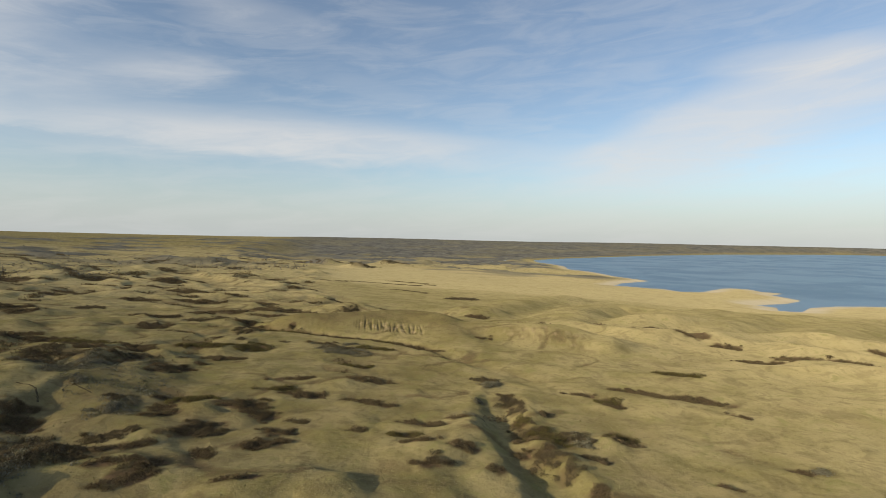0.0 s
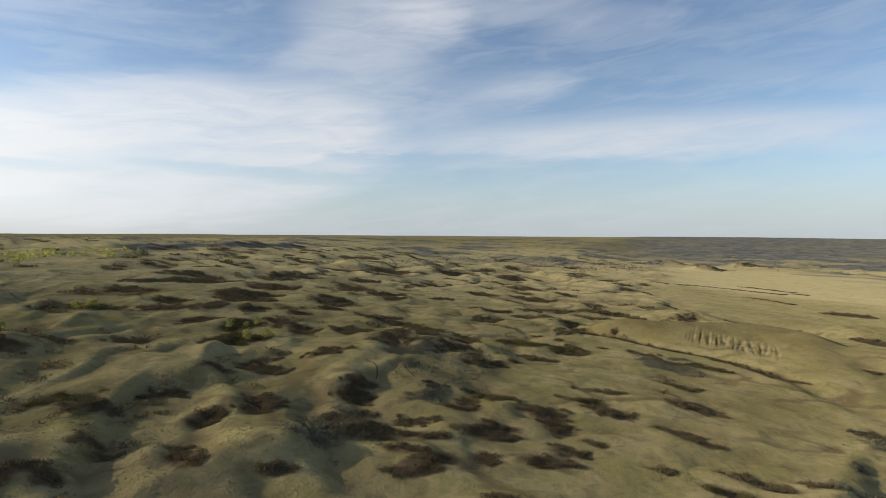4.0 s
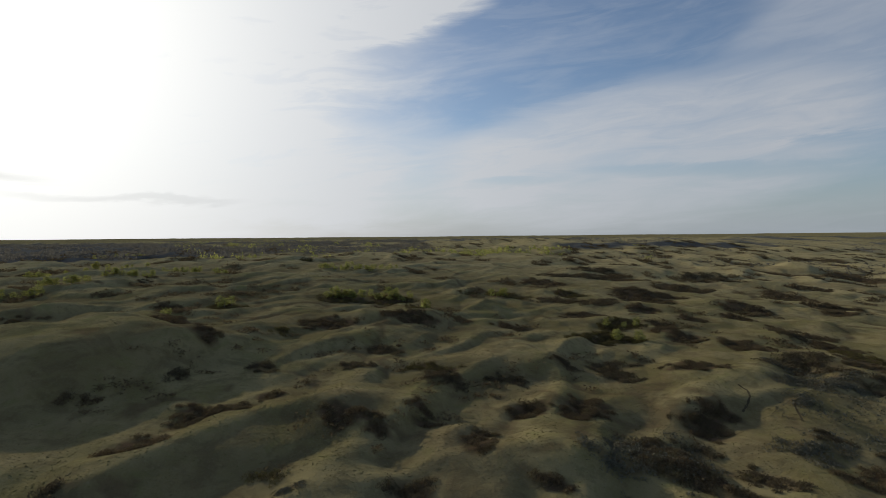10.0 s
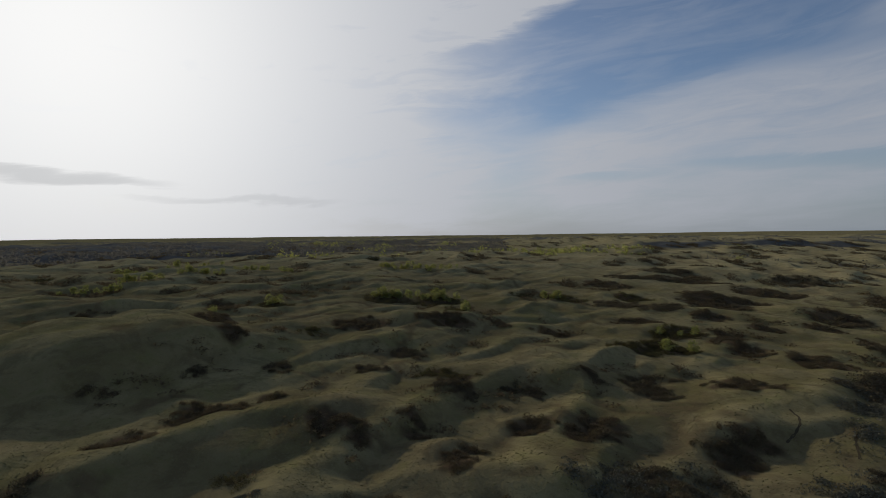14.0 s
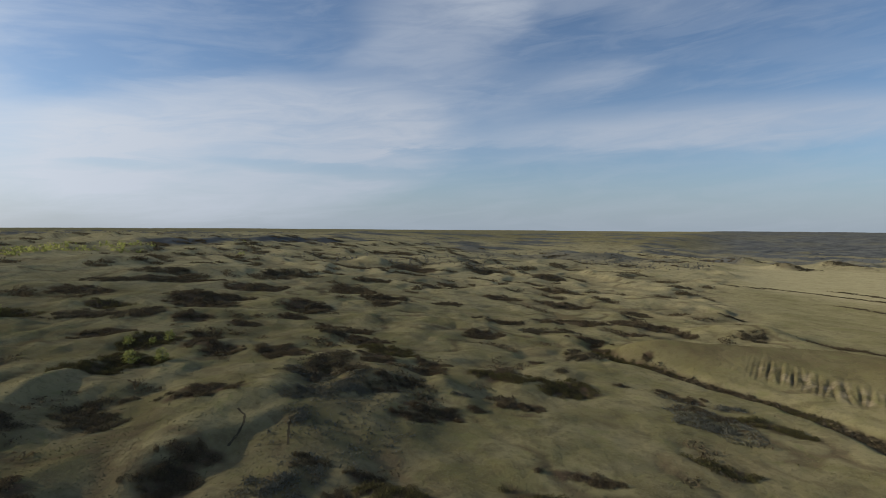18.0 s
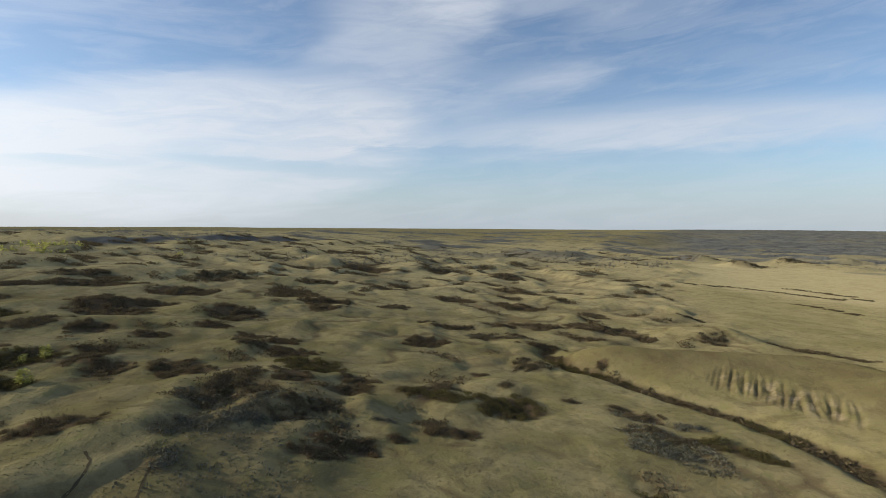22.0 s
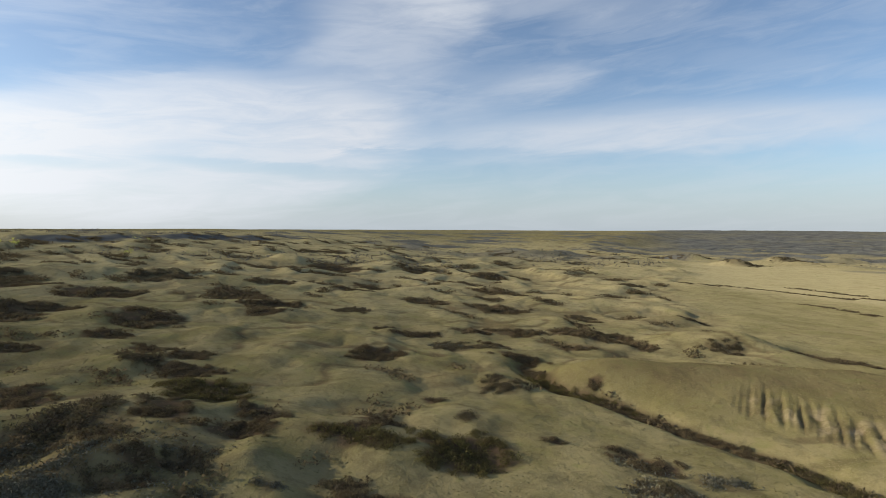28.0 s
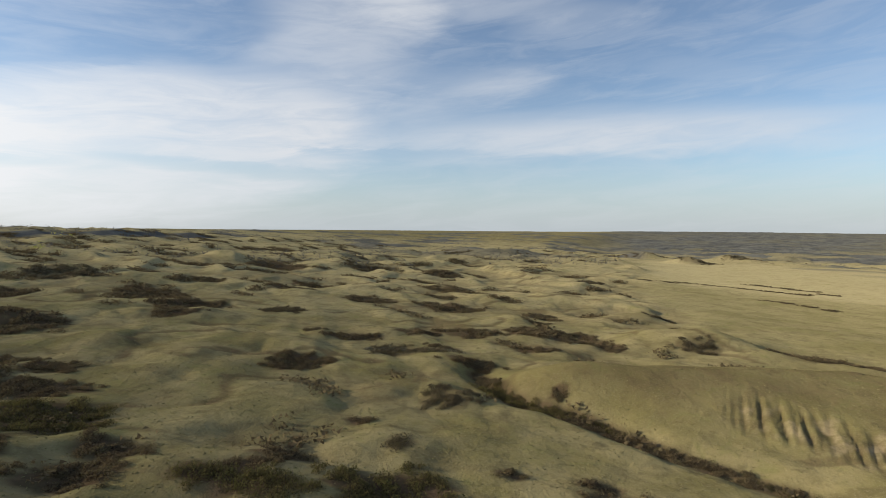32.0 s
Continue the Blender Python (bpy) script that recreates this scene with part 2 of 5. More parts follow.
# half width, height, and the line of each crest
CRESTS = []
CRESTS.append((10, 3.4, (-71.3, 8), (-73.3, 10.8), (-75.5, 14.6), (-84.5, 21.3), (-93.6, 24.6), (-101.3, 28.2), (-101.4, 36.2), (-103.4, 50.5)))
CRESTS.append((9, 3, (-88.4, 33.3), (-92.7, 37), (-92.3, 42.8)))
CRESTS.append((8, 2.4, (-69.4, 60.4), (-73.7, 67.8), (-75.3, 74.8)))
CRESTS.append((13, 3.6, (-138.4, 8), (-164.9, 12.9), (-189.5, 24.1), (-180.7, 41.1)))
CRESTS.append((10, 3.2, (-179.8, 49.1), (-188.7, 59.5), (-181.7, 69.3)))
CRESTS.append((13, 3.6, (-154.1, -25.9), (-170.3, -24.5), (-167.4, -18)))
CRESTS.append((8, 2.16, (-78.6, 72.9), (-79.2, 78.1), (-73.6, 84.5), (-73.8, 94.4)))
CRESTS.append((11, 2.16, (-101.5, 94.5), (-107.8, 109.2), (-98.5, 117.2)))
CRESTS.append((9, 1.8, (-94.6, 45.7), (-95.2, 52.2), (-91.8, 59.2)))
CRESTS.append((17, 2.31, (-152.3, 25.3), (-164.2, 36.7), (-168.4, 47.2), (-165, 60.8), (-175.9, 83.5)))
CRESTS.append((14, 2.97, (-199.5, 66), (-227.7, 83.9), (-211, 94.4)))
CRESTS.append((10, 2.16, (-133.3, 71.5), (-147.7, 86.1), (-145.4, 101.3)))
CRESTS.append((9, 2.16, (-125.9, 82.1), (-131, 90.9), (-124.2, 101.3)))
CRESTS.append((8, 2.16, (-76.8, 119.6), (-83.4, 135.8), (-75.6, 135.2)))
CRESTS.append((9, 1.8, (-60.6, 121.3), (-61.5, 135.7), (-55.6, 140.3)))
CRESTS.append((17, 2.97, (-131, -44.2), (-144.4, -37.6), (-147.4, -22.6), (-138, -1.9)))
CRESTS.append((10, 2.16, (-119.8, 57.3), (-126.9, 67.1), (-131.6, 80.5), (-128.5, 94.2)))
CRESTS.append((10, 2.16, (-133.6, 95.5), (-146.4, 110), (-138.9, 118)))
CRESTS.append((15, 3.696, (-116.8, 140.7), (-125.8, 148.6), (-130.4, 158.8), (-136.4, 171.8), (-127.9, 177.6), (-113, 178.2)))
CRESTS.append((8, 2.304, (-106.8, 168.9), (-109.3, 177.2), (-104.9, 181.9), (-98.2, 183.6)))
CRESTS.append((9, 2.16, (-93.1, 184.8), (-97.4, 195.9), (-93.4, 205.5), (-82.4, 203.7)))
CRESTS.append((7, 1.8, (-104.7, 158.3), (-108.8, 164.8), (-107.1, 170.2)))
CRESTS.append((7, 1.8, (-96.2, 167.2), (-98, 174.7), (-92.4, 180.3), (-85.6, 179.9)))
CRESTS.append((11, 2.52, (-157.3, 238), (-158.6, 257.8), (-143.9, 260.5)))
CRESTS.append((9, 2.16, (-155.5, 170.8), (-168.5, 185.5), (-161.2, 191.4)))
CRESTS.append((6, 2.16, (-104.5, 248.3), (-102.9, 256.6), (-90.1, 254.5)))
CRESTS.append((12, 2.016, (-120.3, 185.9), (-119.3, 191.8), (-114.8, 197), (-107.8, 201.2)))
CRESTS.append((10, 1.8, (-147.1, 220.9), (-149.2, 229.7), (-138.4, 231)))
CRESTS.append((6, 1.44, (-89.7, 222.4), (-89, 227.1), (-82.8, 226.4)))
CRESTS.append((9, 2.52, (-32.3, 84.3), (-29.6, 89.9), (-23.8, 93.6), (-17.3, 91.5)))
CRESTS.append((9, 1.8, (-16.2, 85.9), (-11.4, 91), (-1.6, 94.6)))
CRESTS.append((8, 2.52, (-2, 107.8), (5.6, 122.4), (10, 129.4)))
CRESTS.append((21, 7.0, (65.3, 292.3), (109.7, 397.1), (137.3, 430.7), (168.2, 427)))
CRESTS.append((23, 7.0, (104.1, 278.7), (164.9, 377.3), (224.5, 438.7)))
CRESTS.append((25, 7.0, (158.1, 308.4), (246.4, 419.8), (293.2, 429.2)))
CRESTS.append((23, 7.0, (30.1, 359.6), (75.6, 447.8), (120.3, 493.9)))
CRESTS.append((23, 7.0, (212.4, 296.4), (304.4, 385), (353.5, 419.9)))
TROUGH = [(20, 168), (16.5, 146), (16, 127), (18, 112), (22, 100), (26, 86)]


def mesa(x, y):
    """The broad bluff beyond the ravine, 0 at its foot to 1 on the crest, and the distance from the ravine."""
    gap = off_line(x, y, RAVINE)[0] + 1.5 * swirl(x / 8, y / 8, 41)
    beyond = y > np.interp(x, [p[0] for p in RAVINE], [p[1] for p in RAVINE])
    back = off_line(x, y, BLUFF)[0] + 2 * swirl(x / 14, y / 14, 40)
    front = y < np.interp(x, [p[0] for p in BLUFF], [p[1] for p in BLUFF])
    body = np.where(front, ease(np.maximum(gap, 0) / (np.maximum(gap, 0) + np.maximum(back, 0) + 0.1), 0.04, 1.05), 1 - ease(back, -4, 32))
    body = body * ease(x, -100, -70) * (1 - ease(x, -2, 26))
    return np.where(beyond, body, 0), np.where(beyond, gap, 99)


def gullies(x, y):
    """The two washed faces of the bluff, 0 to 1."""
    gap = mesa(x, y)[1]
    first = ease(gap, 11, 17) * (1 - ease(gap, 21, 30)) * ease(x, -48, -40) * (1 - ease(x, -14, -4))
    d = -0.555 * (x - 50) - 0.832 * (y - 256) + 1.5 * swirl(x / 7, y / 7, 44)
    second = ease(d, 2, 6) * (1 - ease(d, 12, 19)) * ease(x, 24, 34) * (1 - ease(x, 58, 70))
    return np.maximum(first, 0.8 * second)


def grooves(x, y):
    """Narrow rain-washed grooves that run down the bluff."""
    wx = x + 0.12 * y + 0.9 * swirl(x / 7, y / 22, 42) + 0.25 * swirl(x / 2.5, y / 6, 43)
    main = 1 - np.clip(np.abs(swirl(wx / 3.1, y / 30, 44)) * 4.4, 0, 1)
    side = 1 - np.clip(np.abs(swirl(wx / 1.7 + 5, y / 14, 46)) * 4, 0, 1)
    return np.maximum(main, 0.55 * side)


def scarp(x, y):
    """Places along the western scarp, and behind its edge."""
    along = -0.284 * (x + 690) + 0.959 * (y - 440)
    return along, -0.959 * (x + 690) - 0.284 * (y - 440) + 22 * swirl(x / 70, y / 70, 7)


def broad(x, y):
    """The broad lie of the land, without hummocks."""
    s = -0.8 * x - 0.6 * y
    t = np.clip((s + 130) / 450, 0, 1)
    z = -3 + 28 * (0.5 * t + 0.5 * t * t * (3 - 2 * t))
    far = np.hypot(x + 20, y - 80)
    # the land falls east and north-east to the lake
    fall = ease(0.75 * x + 0.45 * y, 120, 620)
    z = z - 15 * fall
    # the open flat in the north, and the deep valley beyond it
    n = 45 * swirl(x / 70, y / 70, 8)
    flats = ease(y + 0.35 * x + n, 270, 470) * ease(x + 0.30 * y + 0.6 * n, -30, 125) * (1 - ease(far + n, 820, 1000))
    z = z * (1 - 0.8 * flats) - 8 * flats
    right = ease(x + 0.28 * y, -250, 150)
    z = z - 16 * right * ease(far, 950, 1300)
    # far plateaus close the horizon all round
    lake = inside(x, y, LAKE) + 2 * swirl(x / 30, y / 30, 6) + 2
    rise = ease(far, 1500 + 700 * right, 3000 + 900 * right)
    z = z * (1 - rise) + (21 - 5 * (1 - right) + 6 * ease(far, 3900, 4800)) * rise
    z = z + 6 * rise * swirl(x / 900, y / 900, 5)
    # a dark flat-topped scarp on the western skyline
    along, behind = scarp(x, y)
    z = z + 4.5 * ease(behind, -20, 8) * (1 - ease(np.abs(along), 130, 190)) * (1 - ease(behind, 300, 700))
    # wooded breaks cut into the far valley side
    z = z + 13 * right * ease(far, 1250, 1700) * (1 - ease(far, 2600, 3400)) * (np.abs(swirl(x / 190, y / 150, 63)) + 0.4 * np.abs(swirl(x / 70, y / 60, 69)) - 0.25)
    # low flats by the shore
    flat = ease(lake, -300, -20)
    z = z * (1 - flat) + (WATER + 1.8 + 0.2 * (z - WATER)) * flat
    # shores and lake bed
    shore = ease(lake, -60, 4)
    z = z * (1 - shore) + np.minimum(z, WATER + 0.7) * shore
    z = np.where(lake < -8, np.maximum(z, WATER + 1.6), z)
    return z - 6 * ease(lake, -8, 40)


def plain(x, y):
    """The open straw-coloured flat, 0 to 1."""
    n = 45 * swirl(x / 70, y / 70, 8)
    far = np.hypot(x + 20, y - 80)
    return ease(y + 0.35 * x + n, 300, 430) * ease(x + 0.30 * y + 0.6 * n, 20, 75) * (1 - ease(far + n, 820, 1000))


def relief(x, y):
    """How hummocky the ground is, 0 to 1."""
    s = ease(-0.85 * x + 0.15 * y, -110, 60)
    far = np.hypot(x + 20, y - 80)
    return (0.5 + 0.5 * s) * (1 - 0.9 * plain(x, y)) * (1 - 0.6 * ease(far, 2000, 3500)) * ease(-inside(x, y, LAKE), 0, 90)


def creases(x, y):
    """Thin draws and folds between the hummocks, 0 to 1."""
    wx = x + 6 * swirl(x / 22, y / 22, 13) + 2 * swirl(x / 7, y / 7, 15)
    wy = y + 6 * swirl(x / 22, y / 22, 14) + 2 * swirl(x / 7, y / 7, 16)
    a = 1 - np.clip(np.abs(swirl(wx / 31, wy / 24, 17)) * 7, 0, 1)
    b = 1 - np.clip(np.abs(swirl(wx / 14, wy / 11, 18)) * 5, 0, 1)
    return np.clip(a * a + 0.45 * b * b, 0, 1)


def hummocks(x, y):
    """Low rounded swells and flat-topped mounds on the slopes."""
    r = relief(x, y)
    wx = x + 8 * swirl(x / 40, y / 40, 11) + 2 * swirl(x / 15, y / 15, 10)
    wy = y + 8 * swirl(x / 40, y / 40, 12) + 2 * swirl(x / 15, y / 15, 9)
    # larger knolls are set one by one near by, so the common swells are lower there
    listed = ease(np.hypot((x + 130) / 1.25, y - 140), 150, 320)
    a = swirl(wx / 62, wy / 52, 21)
    # the mounds lean to the north-east, away from the wind
    b = ease(swirl(wx / 36, wy / 26, 22), 0.0, 0.4)
    b = ease(swirl((wx - 3.6 * b) / 36, (wy - 2.7 * b) / 26, 22), 0.0, 0.4)
    c = ease(swirl(wx / 18, wy / 13, 26), 0.06, 0.42)
    c = ease(swirl((wx - 2.0 * c) / 18, (wy - 1.5 * c) / 13, 26), 0.06, 0.42)
    z = r * ((1.2 + 3.2 * listed) * a + (0.7 + 1.8 * listed) * b + (0.35 + 0.5 * listed) * c - 0.7 - 0.6 * listed)
    z = z - 0.3 * r * creases(x, y)
    z = z + (0.35 + 0.65 * r) * (0.22 * swirl(x / 6.5, y / 6.5, 24) + 0.1 * swirl(x / 2.8, y / 2.8, 25))
    # long narrow ridges run north-west through the western hummocks, steep on their north-east side
    u, v = -0.74 * wx + 0.67 * wy, -0.67 * wx - 0.74 * wy
    big = ease(swirl(u / 46, v / 17, 28), -0.1, 0.38)
    big = ease(swirl(u / 46, (v + 4.0 * big) / 17, 28), -0.1, 0.38)
    lesser = ease(swirl(u / 24, v / 9, 29), -0.05, 0.42)
    lesser = ease(swirl(u / 24, (v + 2.2 * lesser) / 9, 29), -0.05, 0.42)
    band = ease(-x - 0.1 * y, 25, 65) * (1 - 0.75 * ease(y, 90, 170)) * (1 - 0.6 * ease(-x, 330, 480)) * (1 - plain(x, y)) * (1 - ease(np.hypot(x, y), 700, 1100))
    band = band * (0.2 + 0.8 * ease(np.hypot(x + 112, y + 10), 24, 46))
    z = z + (1.8 * (big - 0.4) + 0.8 * (lesser - 0.4)) * band
    # smooth spurs that run down to the lake
    spur = (1 - 2 * np.abs(swirl(wx / 80, wy / 46, 30))) ** 2
    z = z + 6.5 * spur * ease(0.75 * x + 0.45 * y, 130, 230) * (1 - plain(x, y)) * ease(-inside(x, y, LAKE), 15, 110) * (1 - ease(y, 700, 1000))
    far = np.hypot(x + 20, y - 80)
    return z + 9 * ease(far, 450, 900) * r * np.abs(swirl(x / 150, y / 110, 27))


def bank(x, y, z, t):
    """The sunny mound beside a thicket, and the hollow that it stands in."""
    cx, cy, along, across, turn = t[:5]
    c, s = np.cos(np.radians(turn)), np.sin(np.radians(turn))
    wide = max(across, 0.5 * along)
    high = min(1.5, 0.25 + 0.13 * min(along, across))
    wx, wy = x - cx + 1.1 * swirl(x / 7, y / 7, 31), y - cy + 1.1 * swirl(x / 7, y / 7, 32)
    u, v = (wx * c + wy * s) / (1.25 * along), (-wx * s + wy * c) / (1.25 * wide)
    z = z - 0.45 * high * np.clip(1 - u * u - v * v, 0, 1)
    wx, wy = wx + 0.8 * 1.15 * wide, wy + 0.6 * 1.15 * wide
    # gentle towards the sun, steep towards the thicket
    lee = np.clip((0.8 * wx + 0.6 * wy) / wide, -1.5, 1.5)
    u, v = (wx * c + wy * s) / (1.5 * along), (-wx * s + wy * c) / (1.5 * wide)
    q = np.clip(1 - (u * u + v * v) * (1 + 0.35 * lee), 0, 1)
    return z + high * q * q


def knoll(x, y, z, k):
    cx, cy, along, across, turn, high = k
    c, s = np.cos(np.radians(turn)), np.sin(np.radians(turn))
    u, v = ((x - cx) * c + (y - cy) * s) / along, (-(x - cx) * s + (y - cy) * c) / across
    u, v = u + 0.22 * swirl(x / 30, y / 30, 39) + 0.1 * swirl(x / 13, y / 13, 33), v + 0.2 * swirl(x / 30, y / 30, 40) + 0.1 * swirl(x / 13, y / 13, 34)
    lee = ((x - cx) * 0.8 + (y - cy) * 0.6) / (np.hypot(x - cx, y - cy) + 2.0)
    q = np.clip(1 - (u * u + v * v) / (1.1 - 0.3 * lee) ** 2, 0, 1)
    return z + 0.85 * high * q ** 1.7


def crest(x, y, z, wide, high, line):
    """A long low ridge, steeper on its north-east side."""
    wx = x + 2.4 * swirl(x / 17, y / 17, 35) + 0.3 * swirl(x / 6, y / 6, 47)
    wy = y + 2.4 * swirl(x / 17, y / 17, 36) + 0.3 * swirl(x / 6, y / 6, 48)
    d = off_line(wx, wy, line)[0]
    lee = off_line(wx + 0.4, wy + 0.3, line)[0] - d
    d = d / (wide * (1.2 - 0.8 * np.clip(lee, -0.5, 0.5)))
    q = np.clip(1 - d * d, 0, 1)
    return z + 0.6 * high * q ** 1.6 * (1 + 0.35 * swirl(x / 22, y / 22, 38))


def height(x, y):
    x, y = np.asarray(x, float), np.asarray(y, float)
    table = mesa(x, y)[0]
    z = broad(x, y) + hummocks(x, y) * (1 - 0.75 * table)
    gap, along = off_line(x, y, RAVINE)
    z = z + 6.8 * table
    hill = off_line(x, y, RIDGE)[0] + 2 * swirl(x / 16, y / 16, 41)
    z = z + 4.0 * (1 - ease(hill, 3, 20))
    z = z - 0.75 * gullies(x, y) * grooves(x, y)
    z = z - (1.5 - 0.9 * ease(x, -8, 14)) * (1 - ease(gap + 1.2 * swirl(x / 6, y / 6, 43), 1.0, 7.0))
    cut, down = off_line(x + 3 * swirl(x / 12, y / 12, 49), y, TROUGH)
    cut = cut + 2.6 * swirl(x / 6, y / 6, 45) + 1.2 * swirl(x / 2.6, y / 2.6, 50)
    z = z - 2.3 * (1 - ease(cut, 0.5, 8.5)) * ease(down, 0.0, 0.25) + 0.4 * ease(cut, 3, 7) * (1 - ease(cut, 7, 14)) * (1 + swirl(x / 6, y / 6, 67))
    for k in CRESTS:
        wide, high, line = k[0], k[1], k[2:]
        px, py = [p[0] for p in line], [p[1] for p in line]
        near = (x > min(px) - 1.6 * wide) & (x < max(px) + 1.6 * wide) & (y > min(py) - 1.6 * wide) & (y < max(py) + 1.6 * wide)
        if near.any():
            z[near] = crest(x[near], y[near], z[near], wide, high, line)
    for k in KNOLLS:
        near = (np.abs(x - k[0]) < 1.3 * max(k[2], k[3])) & (np.abs(y - k[1]) < 1.3 * max(k[2], k[3]))
        if near.any():
            z[near] = knoll(x[near], y[near], z[near], k)
    for t in THICKETS:
        if t[5] in "sd":
            continue
        reach = 3.2 * max(t[2], t[3])
        near = (np.abs(x - t[0]) < reach) & (np.abs(y - t[1]) < reach)
        if near.any():
            z[near] = bank(x[near], y[near], z[near], t)
    return z


# thickets: east, north, half length, half width, turn, kind
# kind d: partly dark shrubs, partly dark patches put where shade falls
THICKETS = []
THICKETS += [
    (-251.1, 183.5, 14.4, 10.8, 75, 'r'), (-248.7, 200.4, 10.6, 7.7, 71, 'r'), (-214.9, 218.6, 13.2, 14.3, 64, 'r'), (-163.3, 195.7, 5.4, 6.1, 63, 'd'),
    (-197.2, 200.4, 7.5, 5.7, 66, 'r'), (-210.6, 164.6, 8.1, 7.2, 77, 'r'), (-182.5, 157.3, 5.6, 5.5, 78, 'r'), (-160.1, 153.4, 6.7, 5.9, 77, 'r'),
    (-144.5, 164.6, 7.5, 6.3, 71, 'r'), (-128.3, 181.7, 2.1, 2.7, 62, 'd'), (-134.9, 196.2, 9.7, 6.6, 58, 'g'), (-135.3, 245.1, 7.1, 4.8, 44, 'r'),
    (-197.2, 294.8, 8.1, 6.1, 46, 'd'), (-159.8, 277.0, 4.0, 5.2, 43, 'd'), (-147.6, 279.2, 7.8, 3.7, 40, 'r'), (-277.6, 226.9, 18.2, 13.6, 68, 'r'),
]
THICKETS += [
    (-268.2, 281.6, 11.2, 8.4, 57, 'r'), (-205.9, 258.2, 8.9, 6.6, 54, 'r'), (-108.4, 188.8, 6.8, 4.3, 54, 'r'), (-95.8, 211.1, 6.1, 2.3, 42, 'r'),
    (-104.2, 170.7, 3.4, 2.3, 61, 'r'), (-99.7, 169.2, 1.7, 2.2, 60, 'r'), (-88.0, 180.3, 1.9, 1.7, 50, 's'), (-104.6, 150.9, 5.4, 3.6, 71, 's'),
    (-106.4, 144.9, 4.3, 3.4, 75, 's'), (-104.0, 155.8, 6.0, 2.6, 68, 's'), (-92.6, 172.3, 2.2, 2.6, 56, 's'), (-84.8, 171.7, 3.5, 1.5, 54, 'r'),
    (-81.8, 189.9, 4.4, 2.6, 44, 'd'), (-73.6, 190.9, 3.5, 3.0, 39, 'r'), (-80.9, 178.3, 3.1, 1.1, 49, 'r'), (-75.1, 208.3, 8.6, 4.3, 34, 'g'),
]
THICKETS += [
    (-92.7, 250.3, 7.1, 5.6, 31, 'd'), (-75.5, 266.5, 2.4, 1.5, 22, 'r'), (-51.6, 230.1, 6.9, 3.6, 18, 'r'), (-39.4, 231.9, 5.9, 2.7, 12, 's'),
    (-36.4, 220.2, 5.9, 2.6, 12, 's'), (-45.4, 218.4, 4.7, 2.5, 17, 's'), (-67.7, 227.3, 2.7, 1.7, 26, 'r'), (-98.8, 306.7, 7.8, 4.7, 24, 'r'),
    (-120.5, 289.7, 5.4, 3.4, 32, 'r'), (-103.4, 279.4, 8.4, 3.3, 29, 'r'), (-128.6, 379.9, 7.6, 5.7, 24, 'd'), (-113.6, 333.7, 3.8, 2.9, 25, 'r'),
    (-97.0, 339.1, 7.6, 4.8, 20, 'r'), (-82.4, 330.0, 4.8, 6.2, 18, 'r'), (-83.2, 400.6, 7.8, 5.8, 13, 'd'), (-58.8, 341.5, 7.3, 5.6, 11, 'd'),
]
THICKETS += [
    (-28.9, 355.9, 11.5, 8.6, 3, 'r'), (-14.5, 354.2, 8.6, 5.0, 180, 'r'), (-129.2, 194.0, 8.9, 6.5, 71, 'g'), (-95.6, 205.3, 5.2, 1.9, 54, 'r'),
    (-258.8, 278.7, 16.3, 10.8, 62, 'r'), (-225.2, 270.3, 10.6, 7.0, 60, 'r'), (-145.8, 284.4, 8.1, 2.7, 42, 'r'), (-137.3, 300.2, 8.8, 2.8, 36, 'r'),
    (-130.0, 274.9, 6.5, 3.0, 40, 's'), (-85.0, 224.3, 2.3, 2.6, 38, 'd'), (-98.1, 229.6, 2.6, 2.1, 42, 'r'), (-56.6, 232.7, 3.5, 1.7, 16, 'r'),
    (-118.7, 352.4, 5.7, 7.4, 24, 'r'), (-170.1, 150.1, 6.8, 6.4, 69, 'r'), (-179.8, 137.6, 8.0, 6.2, 74, 'g'), (-160.9, 132.4, 5.8, 4.6, 74, 'g'),
]
THICKETS += [
    (-159.3, 118.8, 8.7, 5.2, 78, 'g'), (-198.4, 132.7, 10.8, 5.1, 77, 'r'), (-120.3, 130.8, 9.0, 4.9, 69, 'r'), (-131.7, 112.4, 6.5, 3.6, 79, 'd'),
    (-121.3, 109.8, 5.4, 4.6, 79, 'd'), (-94.4, 118.7, 5.6, 2.7, 70, 'r'), (-93.5, 111.1, 4.9, 2.8, 75, 'd'), (-107.9, 150.8, 4.8, 4.0, 58, 's'),
    (-76.7, 130.5, 3.5, 2.5, 59, 's'), (-96.6, 138.3, 3.7, 3.6, 61, 's'), (-101.1, 166.0, 4.9, 2.8, 51, 'd'), (-85.2, 161.3, 6.4, 2.9, 47, 'r'),
    (-71.6, 137.3, 3.5, 2.0, 53, 'r'), (-163.8, 207.9, 6.6, 4.7, 53, 'r'), (-192.1, 176.8, 6.8, 4.5, 64, 'r'), (-76.8, 188.2, 7.1, 3.1, 36, 'r'),
]
